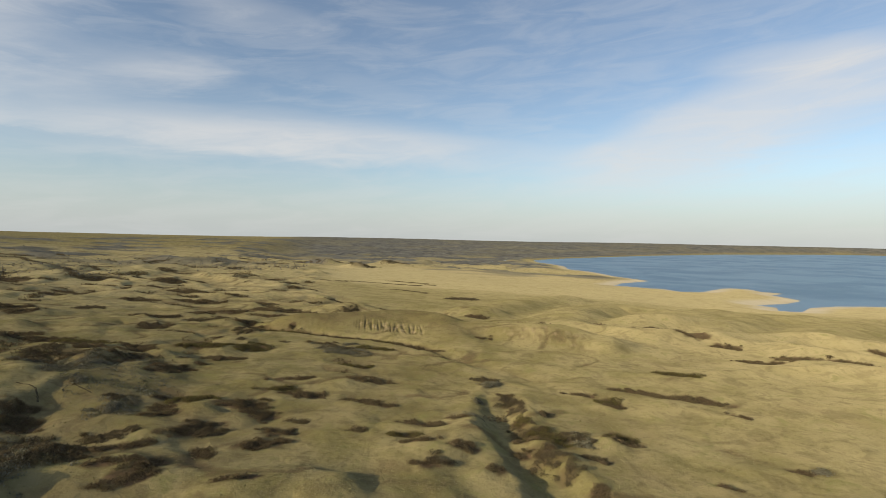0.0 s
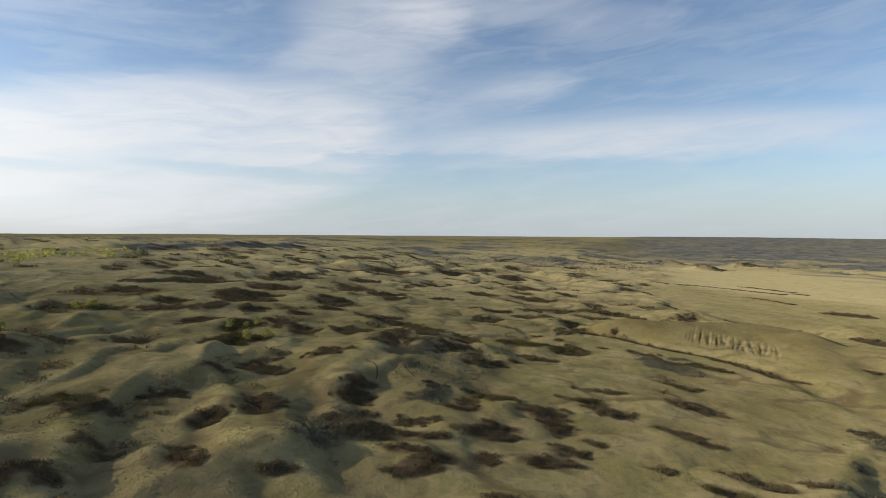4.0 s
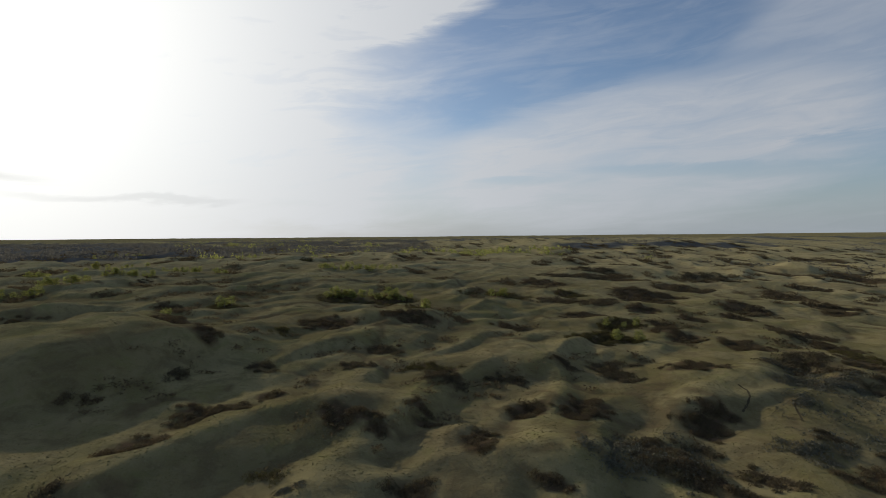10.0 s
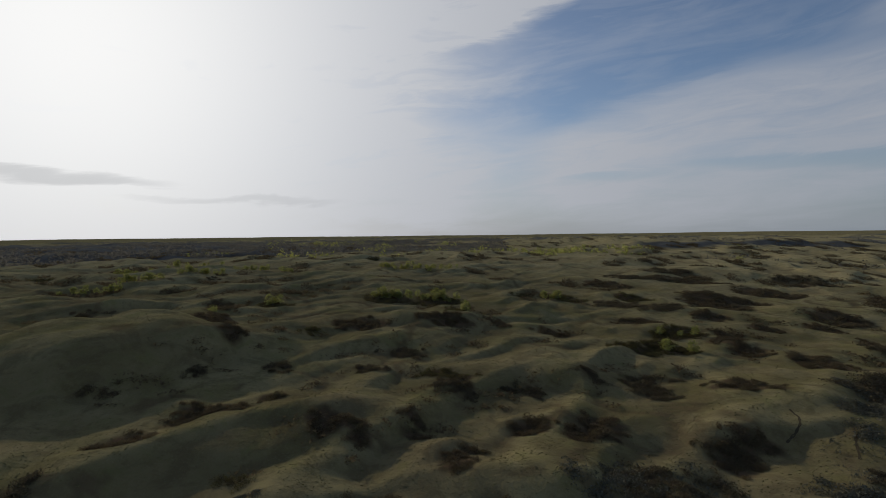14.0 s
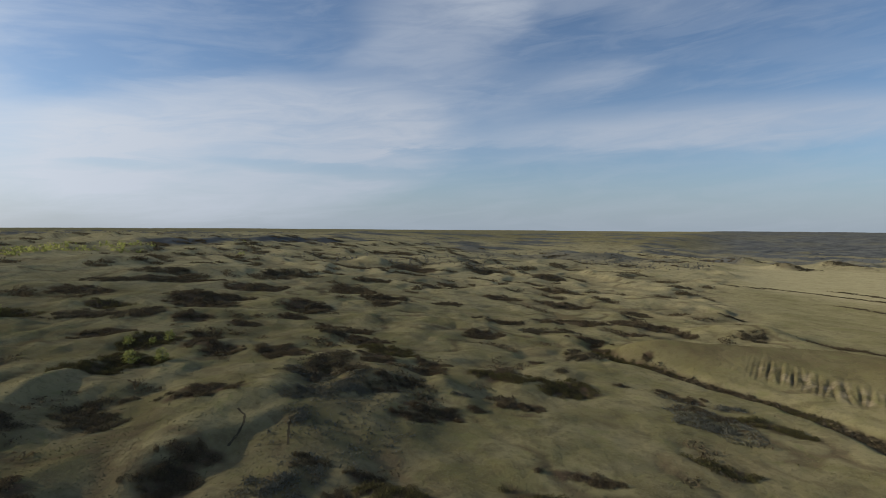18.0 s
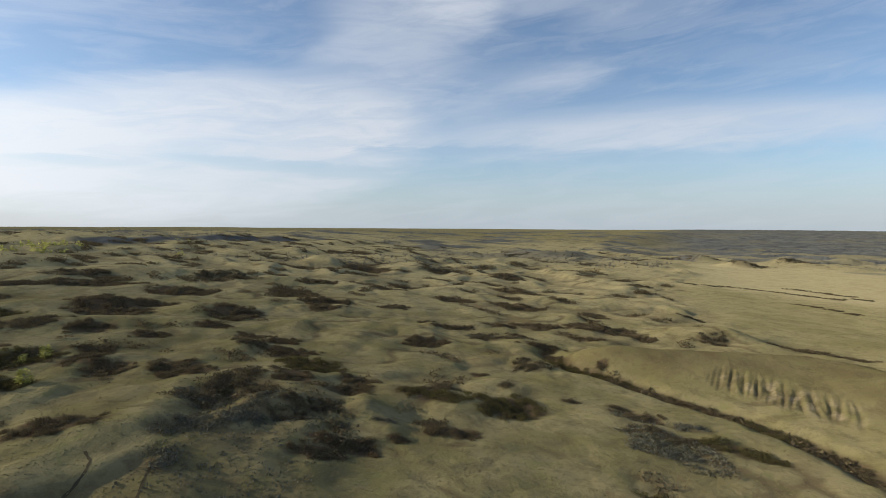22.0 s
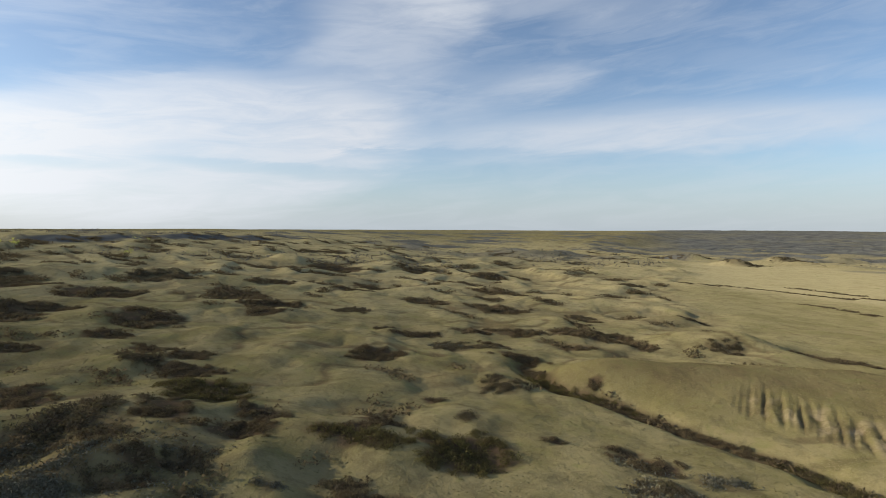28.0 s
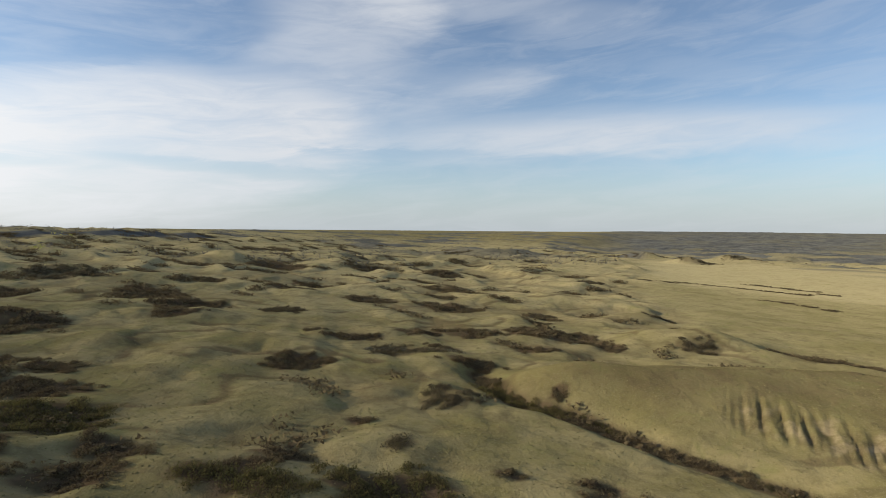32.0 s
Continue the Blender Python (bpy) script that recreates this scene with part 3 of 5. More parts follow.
THICKETS += [
    (-30.9, 192.5, 7.0, 3.7, 14, 'g'), (-46.9, 166.7, 7.6, 2.3, 28, 'r'), (-40.4, 214.2, 7.5, 4.6, 16, 's'), (-98.6, 90.5, 5.5, 7.1, 59, 'r'),
    (-99.2, 80.0, 2.7, 3.5, 63, 'r'), (-81.7, 63.3, 4.1, 4.7, 68, 'r'), (-88.8, 46.5, 3.1, 2.2, 78, 'r'), (-92.9, 39.7, 5.7, 3.8, 83, 'r'),
    (-71.2, 51.1, 4.3, 2.4, 73, 'd'), (-68.8, 72.4, 3.6, 1.8, 59, 'r'), (-73.5, 84.5, 6.8, 2.6, 54, 's'), (-90.4, 112.9, 5.1, 5.2, 48, 'r'),
    (-68.8, 129.5, 3.6, 3.3, 36, 'r'), (-51.7, 137.0, 9.2, 3.5, 28, 'r'), (-53.8, 114.7, 8.0, 3.5, 35, 'r'), (-43.7, 130.9, 4.6, 4.5, 26, 'r'),
]
THICKETS += [
    (-53.4, 90.3, 5.7, 3.3, 43, 'r'), (-47.1, 103.5, 2.7, 3.6, 35, 'r'), (-39.7, 109.9, 4.5, 2.8, 29, 'r'), (-37.1, 119.7, 4.2, 3.4, 25, 'r'),
    (-38.0, 150.4, 7.0, 4.4, 20, 'r'), (-23.4, 170.4, 8.1, 4.5, 12, 'r'), (-23.3, 148.2, 5.0, 3.4, 14, 'r'), (-16.7, 145.1, 4.7, 3.3, 11, 'r'),
    (-86.1, 167.0, 6.5, 3.1, 34, 'r'), (-107.3, 161.7, 5.8, 7.1, 40, 's'), (-101.4, 176.6, 5.0, 4.1, 36, 'd'), (-121.8, 181.9, 6.6, 5.1, 40, 'r'),
    (-250.6, 146.7, 9.2, 6.9, 65, 'g'), (-245.9, 113.1, 11.5, 8.6, 71, 'g'), (-224.8, 54.0, 12.5, 9.4, 83, 'g'), (-194.1, 63.3, 4.4, 5.7, 80, 'g'),
]
THICKETS += [
    (-226.4, 32.5, 12.5, 7.1, 89, 'g'), (-164.2, 127.7, 7.5, 4.7, 59, 'g'), (-182.7, 144.1, 6.0, 6.3, 58, 'g'), (-126.7, 60.9, 8.3, 3.1, 76, 'g'),
    (-117.4, 62.7, 5.7, 3.6, 74, 'd'), (-121.5, 78.8, 6.1, 3.4, 68, 'd'), (-146.8, 48.8, 7.6, 4.3, 82, 'd'), (-130.1, 41.0, 5.3, 3.4, 84, 'd'),
    (-177.7, 59.4, 11.2, 5.3, 80, 'r'), (-172.7, 31.6, 10.7, 6.6, 88, 'r'), (-97.7, 54.8, 3.7, 1.8, 75, 'r'), (-127.3, 96.8, 4.1, 3.3, 62, 'd'),
    (-126.4, 110.1, 6.9, 4.3, 58, 'd'), (-83.7, 7.3, 5.8, 4.1, 121, 'r'), (-69.2, 1.1, 4.8, 3.1, 128, 'd'), (-100.1, 17.7, 6.2, 2.9, 112, 'r'),
]
THICKETS += [
    (-195.3, -25.6, 6.4, 8.3, 113, 'r'), (-206.4, -10.1, 7.2, 6.0, 108, 'g'), (-91.7, 44.7, 2.7, 1.6, 99, 'r'), (-70.3, 32.9, 2.3, 1.9, 109, 's'),
    (-100.0, 77.8, 2.4, 3.1, 80, 'r'), (-94.6, 10.5, 4.3, 2.1, 116, 'd'), (-4.2, 128.9, 6.9, 3.3, 2, 'r'), (50.6, 154.8, 4.1, 3.0, 162, 'r'),
    (44.1, 126.0, 4.2, 4.1, 161, 'r'), (28.4, 143.5, 2.1, 2.7, 169, 'r'), (16.5, 173.8, 4.3, 4.0, 175, 's'), (120.0, 264.3, 14.1, 8.3, 156, 'r'),
    (133.1, 246.2, 7.6, 5.7, 152, 'r'), (130.5, 217.4, 11.0, 4.0, 149, 'r'), (148.1, 215.9, 11.4, 5.8, 146, 'r'), (160.6, 207.9, 11.4, 6.7, 142, 'r'),
]
THICKETS += [
    (62.1, 169.6, 10.0, 3.0, 160, 'r'), (76.5, 161.5, 13.8, 4.1, 155, 'r'), (22.9, 123.2, 7.2, 3.3, 169, 'r'), (19.1, 115.3, 4.1, 2.5, 171, 'r'),
    (32.8, 122.9, 3.6, 4.2, 165, 's'), (82.2, 111.5, 3.1, 2.5, 144, 's'), (83.9, 146.8, 3.8, 2.0, 150, 'r'), (199.8, 240.8, 4.7, 3.6, 140, 'r'),
    (103.3, 314.1, 3.0, 2.3, 162, 'r'), (99.8, 274.0, 2.0, 1.5, 160, 'r'), (17.6, 466.5, 16.3, 12.2, 178, 'd'), (21.4, 327.5, 8.0, 5.6, 176, 'r'),
    (42.6, 287.6, 6.3, 4.7, 172, 'r'), (76.6, 110.3, 3.1, 1.9, 145, 'r'), (56.6, 102.1, 2.7, 1.4, 151, 'r'), (34.4, 112.9, 4.1, 2.2, 163, 'r'),
]
THICKETS += [
    (4.6, 112.3, 4.5, 2.1, 178, 'r'), (11.6, 103.5, 2.4, 2.7, 174, 'r'), (-151.4, 200.8, 10.2, 6.0, 37, 'r'), (-136.6, 250.7, 8.5, 6.0, 29, 'r'),
    (-256.0, 364.0, 11.9, 8.9, 35, 'r'), (-199.2, 299.3, 7.7, 5.8, 34, 'd'), (-112.6, 196.1, 6.1, 4.4, 30, 'r'), (-80.2, 131.3, 3.4, 3.6, 31, 'd'),
    (-82.8, 169.7, 5.2, 2.7, 26, 'r'), (-77.4, 213.7, 10.5, 5.9, 20, 'g'), (-54.1, 120.4, 5.9, 2.6, 24, 'r'), (-46.3, 133.2, 5.5, 2.6, 19, 'r'),
    (-34.1, 128.0, 3.0, 1.8, 15, 'r'), (-34.0, 120.4, 2.1, 1.6, 16, 'r'), (-35.6, 113.2, 6.1, 1.8, 17, 'r'), (-20.1, 122.3, 3.5, 1.5, 9, 'r'),
]
THICKETS += [
    (-42.9, 221.9, 9.9, 3.6, 11, 'd'), (-4.3, 114.5, 5.5, 1.7, 2, 'r'), (-2.7, 102.9, 3.8, 1.5, 2, 'r'), (-59.1, 94.4, 4.4, 2.2, 32, 'r'),
    (-52.7, 95.6, 4.4, 2.3, 29, 'r'), (-34.3, 89.4, 4.4, 1.7, 21, 'r'), (-65.3, 100.8, 10.2, 3.1, 33, 'r'), (-70.9, 92.5, 8.5, 2.6, 37, 'd'),
    (-68.7, 109.6, 6.5, 4.2, 32, 'd'), (-80.8, 105.4, 3.7, 2.3, 37, 'd'), (-202.0, 417.4, 14.9, 11.2, 26, 'r'), (-224.9, 279.4, 11.6, 8.7, 39, 'r'),
    (-104.3, 328.5, 16.7, 8.0, 18, 'r'), (-256.1, 496.0, 17.9, 13.5, 27, 'r'), (-287.6, 730.6, 12.6, 9.4, 21, 'd'), (44.3, 164.2, 5.7, 1.7, 165, 'r'),
]
THICKETS += [
    (20.2, 154.5, 5.2, 4.5, 173, 'd'), (21.3, 129.8, 4.5, 4.6, 171, 'd'), (3.9, 134.2, 3.8, 2.0, 178, 'r'), (-98.7, 76.2, 3.8, 3.6, 72, 'r'),
    (-95.7, 87.0, 4.4, 4.2, 67, 'r'), (-88.4, 65.7, 2.8, 2.6, 76, 'r'), (-177.6, 96.0, 7.3, 4.1, 74, 'r'), (-175.1, 203.3, 6.6, 4.9, 49, 'r'),
    (-150.2, 165.9, 7.6, 8.2, 52, 'r'), (-119.8, 159.4, 7.6, 6.8, 47, 's'), (-76.3, 123.4, 5.3, 5.4, 46, 's'), (-66.5, 124.7, 5.7, 2.5, 42, 'r'),
    (-69.5, 96.2, 4.4, 2.3, 55, 'r'), (-93.4, 56.2, 3.5, 1.6, 82, 'r'), (-106.8, 24.3, 3.2, 2.2, 99, 'r'), (-98.9, 11.4, 4.3, 4.7, 106, 'r'),
]
THICKETS += [
    (-121.2, 63.2, 4.6, 4.1, 81, 'r'), (-127.9, 18.5, 3.8, 4.9, 100, 'd'), (-166.8, -16.5, 7.9, 10.3, 109, 'r'), (-137.4, 3.0, 3.7, 4.7, 105, 'r'),
    (-69.0, 50.2, 3.7, 3.2, 84, 'd'), (-286.0, 861.6, 33.1, 23.2, 20, 'r'), (-257.7, 991.3, 40.2, 26.4, 16, 'r'), (-138.9, 924.5, 31.8, 23.8, 9, 'd'),
    (-97.0, 1044.1, 27.8, 20.8, 6, 'd'), (-155.2, 531.7, 12.1, 9.1, 19, 'd'), (-137.8, 444.1, 14.4, 10.8, 21, 'r'), (-122.6, 371.8, 9.0, 6.8, 23, 'r'),
    (-92.0, 332.7, 9.9, 7.5, 20, 'r'), (-342.6, 202.0, 19.2, 14.4, 71, 'd'), (-322.7, 165.4, 13.6, 10.2, 76, 'd'), (-320.4, 184.6, 14.6, 10.9, 73, 'd'),
]
THICKETS += [
    (-312.1, 205.3, 15.8, 11.8, 69, 'r'), (-293.1, 146.2, 14.1, 10.6, 78, 'r'), (-240.6, 182.4, 15.8, 11.9, 68, 'r'), (-234.4, 134.8, 12.7, 9.5, 78, 'd'),
    (-225.4, 149.7, 12.9, 9.7, 74, 'd'), (-318.0, 267.2, 17.3, 13.0, 60, 'd'), (-249.7, 271.3, 14.1, 10.5, 53, 'r'), (-283.9, 320.4, 10.0, 7.5, 50, 'r'),
    (-246.0, 342.5, 12.7, 9.5, 43, 'r'), (-197.4, 347.3, 14.2, 10.6, 37, 'r'), (-234.8, 443.7, 14.4, 10.8, 33, 'r'), (-186.1, 416.8, 14.2, 10.6, 29, 'r'),
    (-163.9, 363.1, 17.9, 13.4, 30, 'r'), (-126.3, 312.0, 14.6, 6.6, 29, 'r'), (-123.7, 277.5, 13.3, 6.5, 32, 'd'), (-514.2, 552.8, 20.7, 15.5, 48, 'r'),
]
THICKETS += [
    (-357.7, 366.7, 21.8, 16.3, 52, 'r'), (-355.4, 423.8, 24.0, 18.0, 46, 'r'), (-314.5, 484.7, 21.9, 16.4, 38, 'r'), (-398.6, 572.0, 14.7, 11.0, 39, 'r'),
    (-433.0, 808.9, 18.4, 13.8, 31, 'd'), (26.0, 126.0, 6.2, 5.1, 168, 'g'), (45.0, 129.2, 4.1, 4.2, 161, 'g'), (51.3, 158.1, 4.0, 3.2, 162, 'g'),
    (-8.2, 120.0, 4.4, 2.3, 5, 'g'), (32.3, 126.4, 4.8, 4.6, 166, 'd'), (23.1, 110.9, 4.8, 3.6, 168, 'd'), (15.7, 179.2, 4.8, 4.8, 175, 'd'),
    (85.4, 190.5, 9.9, 3.0, 156, 'g'), (-122.5, 166.3, 12.1, 14.6, 37, 'd'), (-64.6, 136.9, 7.2, 4.4, 26, 'g'), (-78.0, 95.5, 7.5, 7.2, 41, 'd'),
]
THICKETS += [
    (-76.5, 91.2, 7.2, 4.7, 42, 's'), (-46.5, 154.4, 6.7, 3.0, 18, 'g'), (0.4, 105.1, 2.8, 2.5, 0, 'd'), (-29.4, 226.0, 9.4, 3.8, 8, 'g'),
    (-91.8, 201.1, 10.4, 4.0, 25, 'g'), (-131.4, 592.8, 8.9, 3.2, 14, 'r'), (-116.8, 601.2, 8.9, 3.2, 12, 'r'), (-102.7, 611.9, 9.1, 3.2, 10, 'r'),
    (-86.4, 612.5, 9.1, 3.2, 8, 'r'), (-70.7, 608.3, 8.9, 3.2, 6, 'r'), (-55.5, 599.7, 8.8, 3.2, 5, 'r'), (-42.6, 594.5, 8.7, 3.2, 3, 'r'),
    (-30.8, 590.0, 8.6, 3.2, 2, 'r'), (-57.3, 640.9, 10.3, 3.2, 5, 'r'), (-40.6, 631.9, 10.2, 3.2, 3, 'r'), (-25.9, 621.3, 9.9, 3.2, 1, 'r'),
]
THICKETS += [
    (-12.7, 600.3, 9.5, 3.2, 180, 'r'), (-46.5, 531.8, 6.4, 3.2, 4, 'r'), (-36.9, 530.3, 6.4, 3.2, 3, 'r'), (-27.2, 521.6, 6.3, 3.2, 2, 'r'),
    (-18.2, 511.7, 6.1, 3.2, 0, 'r'),
]


# groves: east, north, half length, half width, turn, trees
GROVES = []
GROVES += [
    (-499.5, -172.4, 27.1, 2.0, 114, 26), (-286.5, -123.5, 8.7, 2.0, 121, 10), (-312.0, -103.4, 28.6, 2.0, 116, 20), (-280.2, -76.5, 13.0, 2.0, 114, 20),
    (-315.9, -52.7, 22.6, 2.0, 108, 24), (-245.0, -86.7, 11.3, 2.0, 118, 16), (-223.4, -97.7, 12.4, 2.0, 123, 14), (-178.2, -21.7, 1.6, 4.0, 111, 3),
    (-207.6, -10.4, 3.5, 2.1, 106, 6), (-333.3, 41.2, 27.1, 9.1, 91, 42), (-229.2, 34.3, 9.7, 3.0, 94, 20), (-229.6, 54.3, 10.2, 5.5, 89, 20),
    (-241.1, 107.3, 8.0, 2.0, 77, 12), (-196.1, 65.0, 2.4, 3.1, 86, 4), (-180.3, 137.8, 7.9, 2.0, 74, 5), (-160.5, 132.3, 5.8, 2.0, 74, 4),
]
THICKETS += [
    (19.5, 160.0, 3.6, 2.2, 100, "r"), (21.5, 147.0, 4.2, 2.4, 95, "d"), (20.5, 136.5, 3.8, 2.6, 100, "g"), (24.0, 116.0, 3.4, 2.0, 70, "r"),
    (26.0, 105.0, 3.8, 2.4, 60, "d"), (29.5, 96.0, 3.2, 2.0, 60, "r"), (11.5, 152.0, 2.6, 1.8, 20, "s"), (8.5, 138.0, 3.0, 1.6, 10, "s"),
]
TRAILS = [[(-106.1, 131.5), (-102.6, 131.2), (-99.7, 129.6), (-97.2, 127.0), (-95.0, 124.2)], [(-96.8, 138.0), (-94.1, 136.0), (-87.4, 131.8)]]


# ---- materials ----
def stuff(name, rough=0.85):
    m = bpy.data.materials.new(name)
    m.use_nodes = True
    b = m.node_tree.nodes["Principled BSDF"]
    b.inputs["Roughness"].default_value = rough
    b.inputs["Specular IOR Level"].default_value = 0.0
    b.inputs["Diffuse Roughness"].default_value = 0.42
    return m, m.node_tree, b


def attribute(nodes, name):
    return node(nodes, "ShaderNodeAttribute", attribute_name=name).outputs["Fac"]


def place(nodes):
    return node(nodes, "ShaderNodeNewGeometry").outputs["Position"]


def relief_bump(nodes, b, value, strength, distance):
    n = node(nodes, "ShaderNodeBump")
    n.inputs["Strength"].default_value, n.inputs["Distance"].default_value = strength, distance
    nodes.links.new(value, n.inputs["Height"])
    nodes.links.new(n.outputs[0], b.inputs["Normal"])


def prairie():
    m, t, b = stuff("prairie_grass", 0.95)
    p = place(t)
    big, mid = grain(t, p, 0.012, 4, 0.55, 0.4), grain(t, p, 0.06, 5, 0.6, 0.3)
    small, fine = grain(t, p, 0.45, 5, 0.65), grain(t, p, 2.6, 4, 0.7)
    green, dry, straw = (0.197, 0.169, 0.071), (0.280, 0.234, 0.116), (0.43, 0.36, 0.195)
    col = blend(t, ramp(t, mid, 0.36, 0.62), green, dry)
    col = blend(t, ramp(t, big, 0.5, 0.7, 0, 0.6), col, dry)
    col = blend(t, maths(t, "MULTIPLY", attribute(t, "straw"), ramp(t, mid, 0.2, 0.6, 0.7, 1.0)), col, straw)
    col = blend(t, maths(t, "MULTIPLY", attribute(t, "lush"), ramp(t, mid, 0.3, 0.6, 1.0, 0.6)), col, green)
    col = blend(t, ramp(t, grain(t, p, 0.03, 5, 0.6, 0.5), 0.55, 0.72, 0, 0.28), col, (0.24, 0.18, 0.10))
    marks = maths(t, "MULTIPLY", ramp(t, small, 0.5, 0.7, 0.0, 0.38), maths(t, "SUBTRACT", 1.0, maths(t, "MULTIPLY", attribute(t, "straw"), 0.7)))
    col = blend(t, marks, col, (0.085, 0.075, 0.032))
    patch = grain(t, p, 0.13, 6, 0.62, 0.8)
    col = blend(t, maths(t, "MULTIPLY", ramp(t, patch, 0.48, 0.64, 0.0, 0.55), maths(t, "SUBTRACT", 1.0, maths(t, "MULTIPLY", attribute(t, "straw"), 0.6))), col, (0.135, 0.108, 0.056))
    col = blend(t, ramp(t, patch, 0.44, 0.3, 0.0, 0.6), col, (0.205, 0.196, 0.075))
    col = blend(t, ramp(t, fine, 0.5, 0.68, 0.0, 0.4), col, (0.31, 0.265, 0.15))
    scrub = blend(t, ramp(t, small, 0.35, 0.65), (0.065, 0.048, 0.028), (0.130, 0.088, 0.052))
    # brush litter, and the painted shade of the bluff grooves
    col = blend(t, maths(t, "MULTIPLY", attribute(t, "litter_and_shade"), ramp(t, small, 0.25, 0.6, 0.75, 1.0)), col, scrub)
    soil = blend(t, ramp(t, small, 0.3, 0.7), (0.26, 0.20, 0.115), (0.40, 0.32, 0.20))
    col = blend(t, maths(t, "MULTIPLY", attribute(t, "soil"), ramp(t, small, 0.3, 0.55, 0.35, 1.0)), col, soil)
    col = blend(t, attribute(t, "sand"), col, blend(t, mid, (0.36, 0.31, 0.22), (0.50, 0.44, 0.33)))
    # grey of leafless woods, made paler and bluer to paint in haze
    hazy_wood = blend(t, ramp(t, grain(t, p, 0.018, 6, 0.65, 0.6), 0.35, 0.65), (0.085, 0.086, 0.083), (0.15, 0.146, 0.13))
    col = blend(t, attribute(t, "woods"), col, hazy_wood)
    t.links.new(col, b.inputs["Base Color"])
    relief_bump(t, b, maths(t, "ADD", maths(t, "MULTIPLY", small, 1.0), maths(t, "MULTIPLY", fine, 0.35)), 0.7, 0.5)
    return m


def leafage(name, dark, light, tips, thin=0.0):
    m, t, b = stuff(name, 0.8)
    island = node(t, "ShaderNodeNewGeometry").outputs["Random Per Island"]
    tint = grain(t, place(t), 0.35, 3, 0.6)
    col = blend(t, island, dark, light)
    col = blend(t, ramp(t, tint, 0.45, 0.7, 0, 0.8), col, tips)
    t.links.new(col, b.inputs["Base Color"])
    if thin:
        # light shines through thin leaves and loose twigs
        through_leaf, mixed = node(t, "ShaderNodeBsdfTranslucent"), node(t, "ShaderNodeMixShader")
        t.links.new(col, through_leaf.inputs[0])
        mixed.inputs[0].default_value = thin
        t.links.new(b.outputs[0], mixed.inputs[1])
        t.links.new(through_leaf.outputs[0], mixed.inputs[2])
        t.links.new(mixed.outputs[0], t.nodes["Material Output"].inputs[0])
    return m


def lake_water():
    m, t, b = stuff("lake_water", 0.12)
    p = place(t)
    b.inputs["Base Color"].default_value = (0.07, 0.135, 0.21, 1)
    b.inputs["Specular IOR Level"].default_value = 0.5
    t.links.new(ramp(t, grain(t, p, 0.006, 4, 0.6, 0.5), 0.4, 0.65, 0.38, 0.5), b.inputs["Roughness"])
    relief_bump(t, b, grain(t, p, 0.5, 5, 0.6), 0.5, 0.3)
    return m


GRASS = prairie()
WATERY = lake_water()
SHRUB = {
    "r": leafage("bare_shrub_twigs", (0.12, 0.09, 0.052), (0.175, 0.133, 0.078), (0.16, 0.134, 0.07), 0.2),
    "g": leafage("budding_shrub", (0.092, 0.078, 0.034), (0.15, 0.125, 0.054), (0.155, 0.138, 0.05), 0.2),
    "d": leafage("dark_shrub_and_shade", (0.098, 0.08, 0.05), (0.15, 0.12, 0.075), (0.13, 0.112, 0.058), 0.2),
    "s": leafage("silver_sage", (0.125, 0.118, 0.08), (0.205, 0.19, 0.14), (0.16, 0.148, 0.088)),
}
TUFT = leafage("grass_blades", (0.18, 0.161, 0.072), (0.24, 0.207, 0.10), (0.205, 0.186, 0.08))
ASPEN = leafage("young_aspen_leaf", (0.22, 0.23, 0.065), (0.39, 0.38, 0.13), (0.31, 0.32, 0.09), 0.5)
BARK = leafage("pale_bark", (0.16, 0.14, 0.11), (0.26, 0.24, 0.20), (0.20, 0.18, 0.14))
TRODDEN = leafage("trodden_soil", (0.075, 0.06, 0.036), (0.085, 0.068, 0.042), (0.11, 0.09, 0.055))
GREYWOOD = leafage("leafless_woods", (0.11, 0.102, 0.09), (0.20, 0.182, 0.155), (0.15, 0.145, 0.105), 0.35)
STEM = leafage("shrub_stem", (0.05, 0.036, 0.026), (0.11, 0.085, 0.065), (0.075, 0.058, 0.045))


# ---- the ground: one sheet to the horizon ----
def spaced(low, high, step, before, after, reach, finer):
    """Coordinates that lie step apart from low to high and spread out from there to the reach."""
    def spread(growth):
        out, d, s = [], 0.0, step
        while d < reach:
            s *= growth
            d += s
            out.append(d)
        return out

    core = np.arange(low, high + step / 2, step)
    a, b, close = finer
    core = sorted([*core[(core < a) | (core > b)], *np.arange(a, b, close)])
    return np.array([low - v for v in reversed(spread(before))] + core + [high + v for v in spread(after)])


def grid_mesh(name, xs, ys, z):
    nx, ny = len(xs), len(ys)
    gx, gy = np.meshgrid(xs, ys)
    me = bpy.data.meshes.new(name)
    co = np.stack([gx, gy, z], -1).reshape(-1, 3).astype(np.float32)
    k = (np.arange(ny - 1)[:, None] * nx + np.arange(nx - 1)[None, :]).ravel()
    quads = np.stack([k, k + 1, k + nx + 1, k + nx], 1).astype(np.int32)
    fill(me, co, quads)
    me.shade_smooth()
    return me


def fill(me, co, faces):
    """Vertices and faces of one size into a mesh."""
    n, k = faces.shape
    me.vertices.add(len(co))
    me.vertices.foreach_set("co", co.astype(np.float32).ravel())
    me.loops.add(n * k)
    me.loops.foreach_set("vertex_index", faces.astype(np.int32).ravel())
    me.polygons.add(n)
    me.polygons.foreach_set("loop_start", (np.arange(n) * k).astype(np.int32))
    me.update(calc_edges=True)


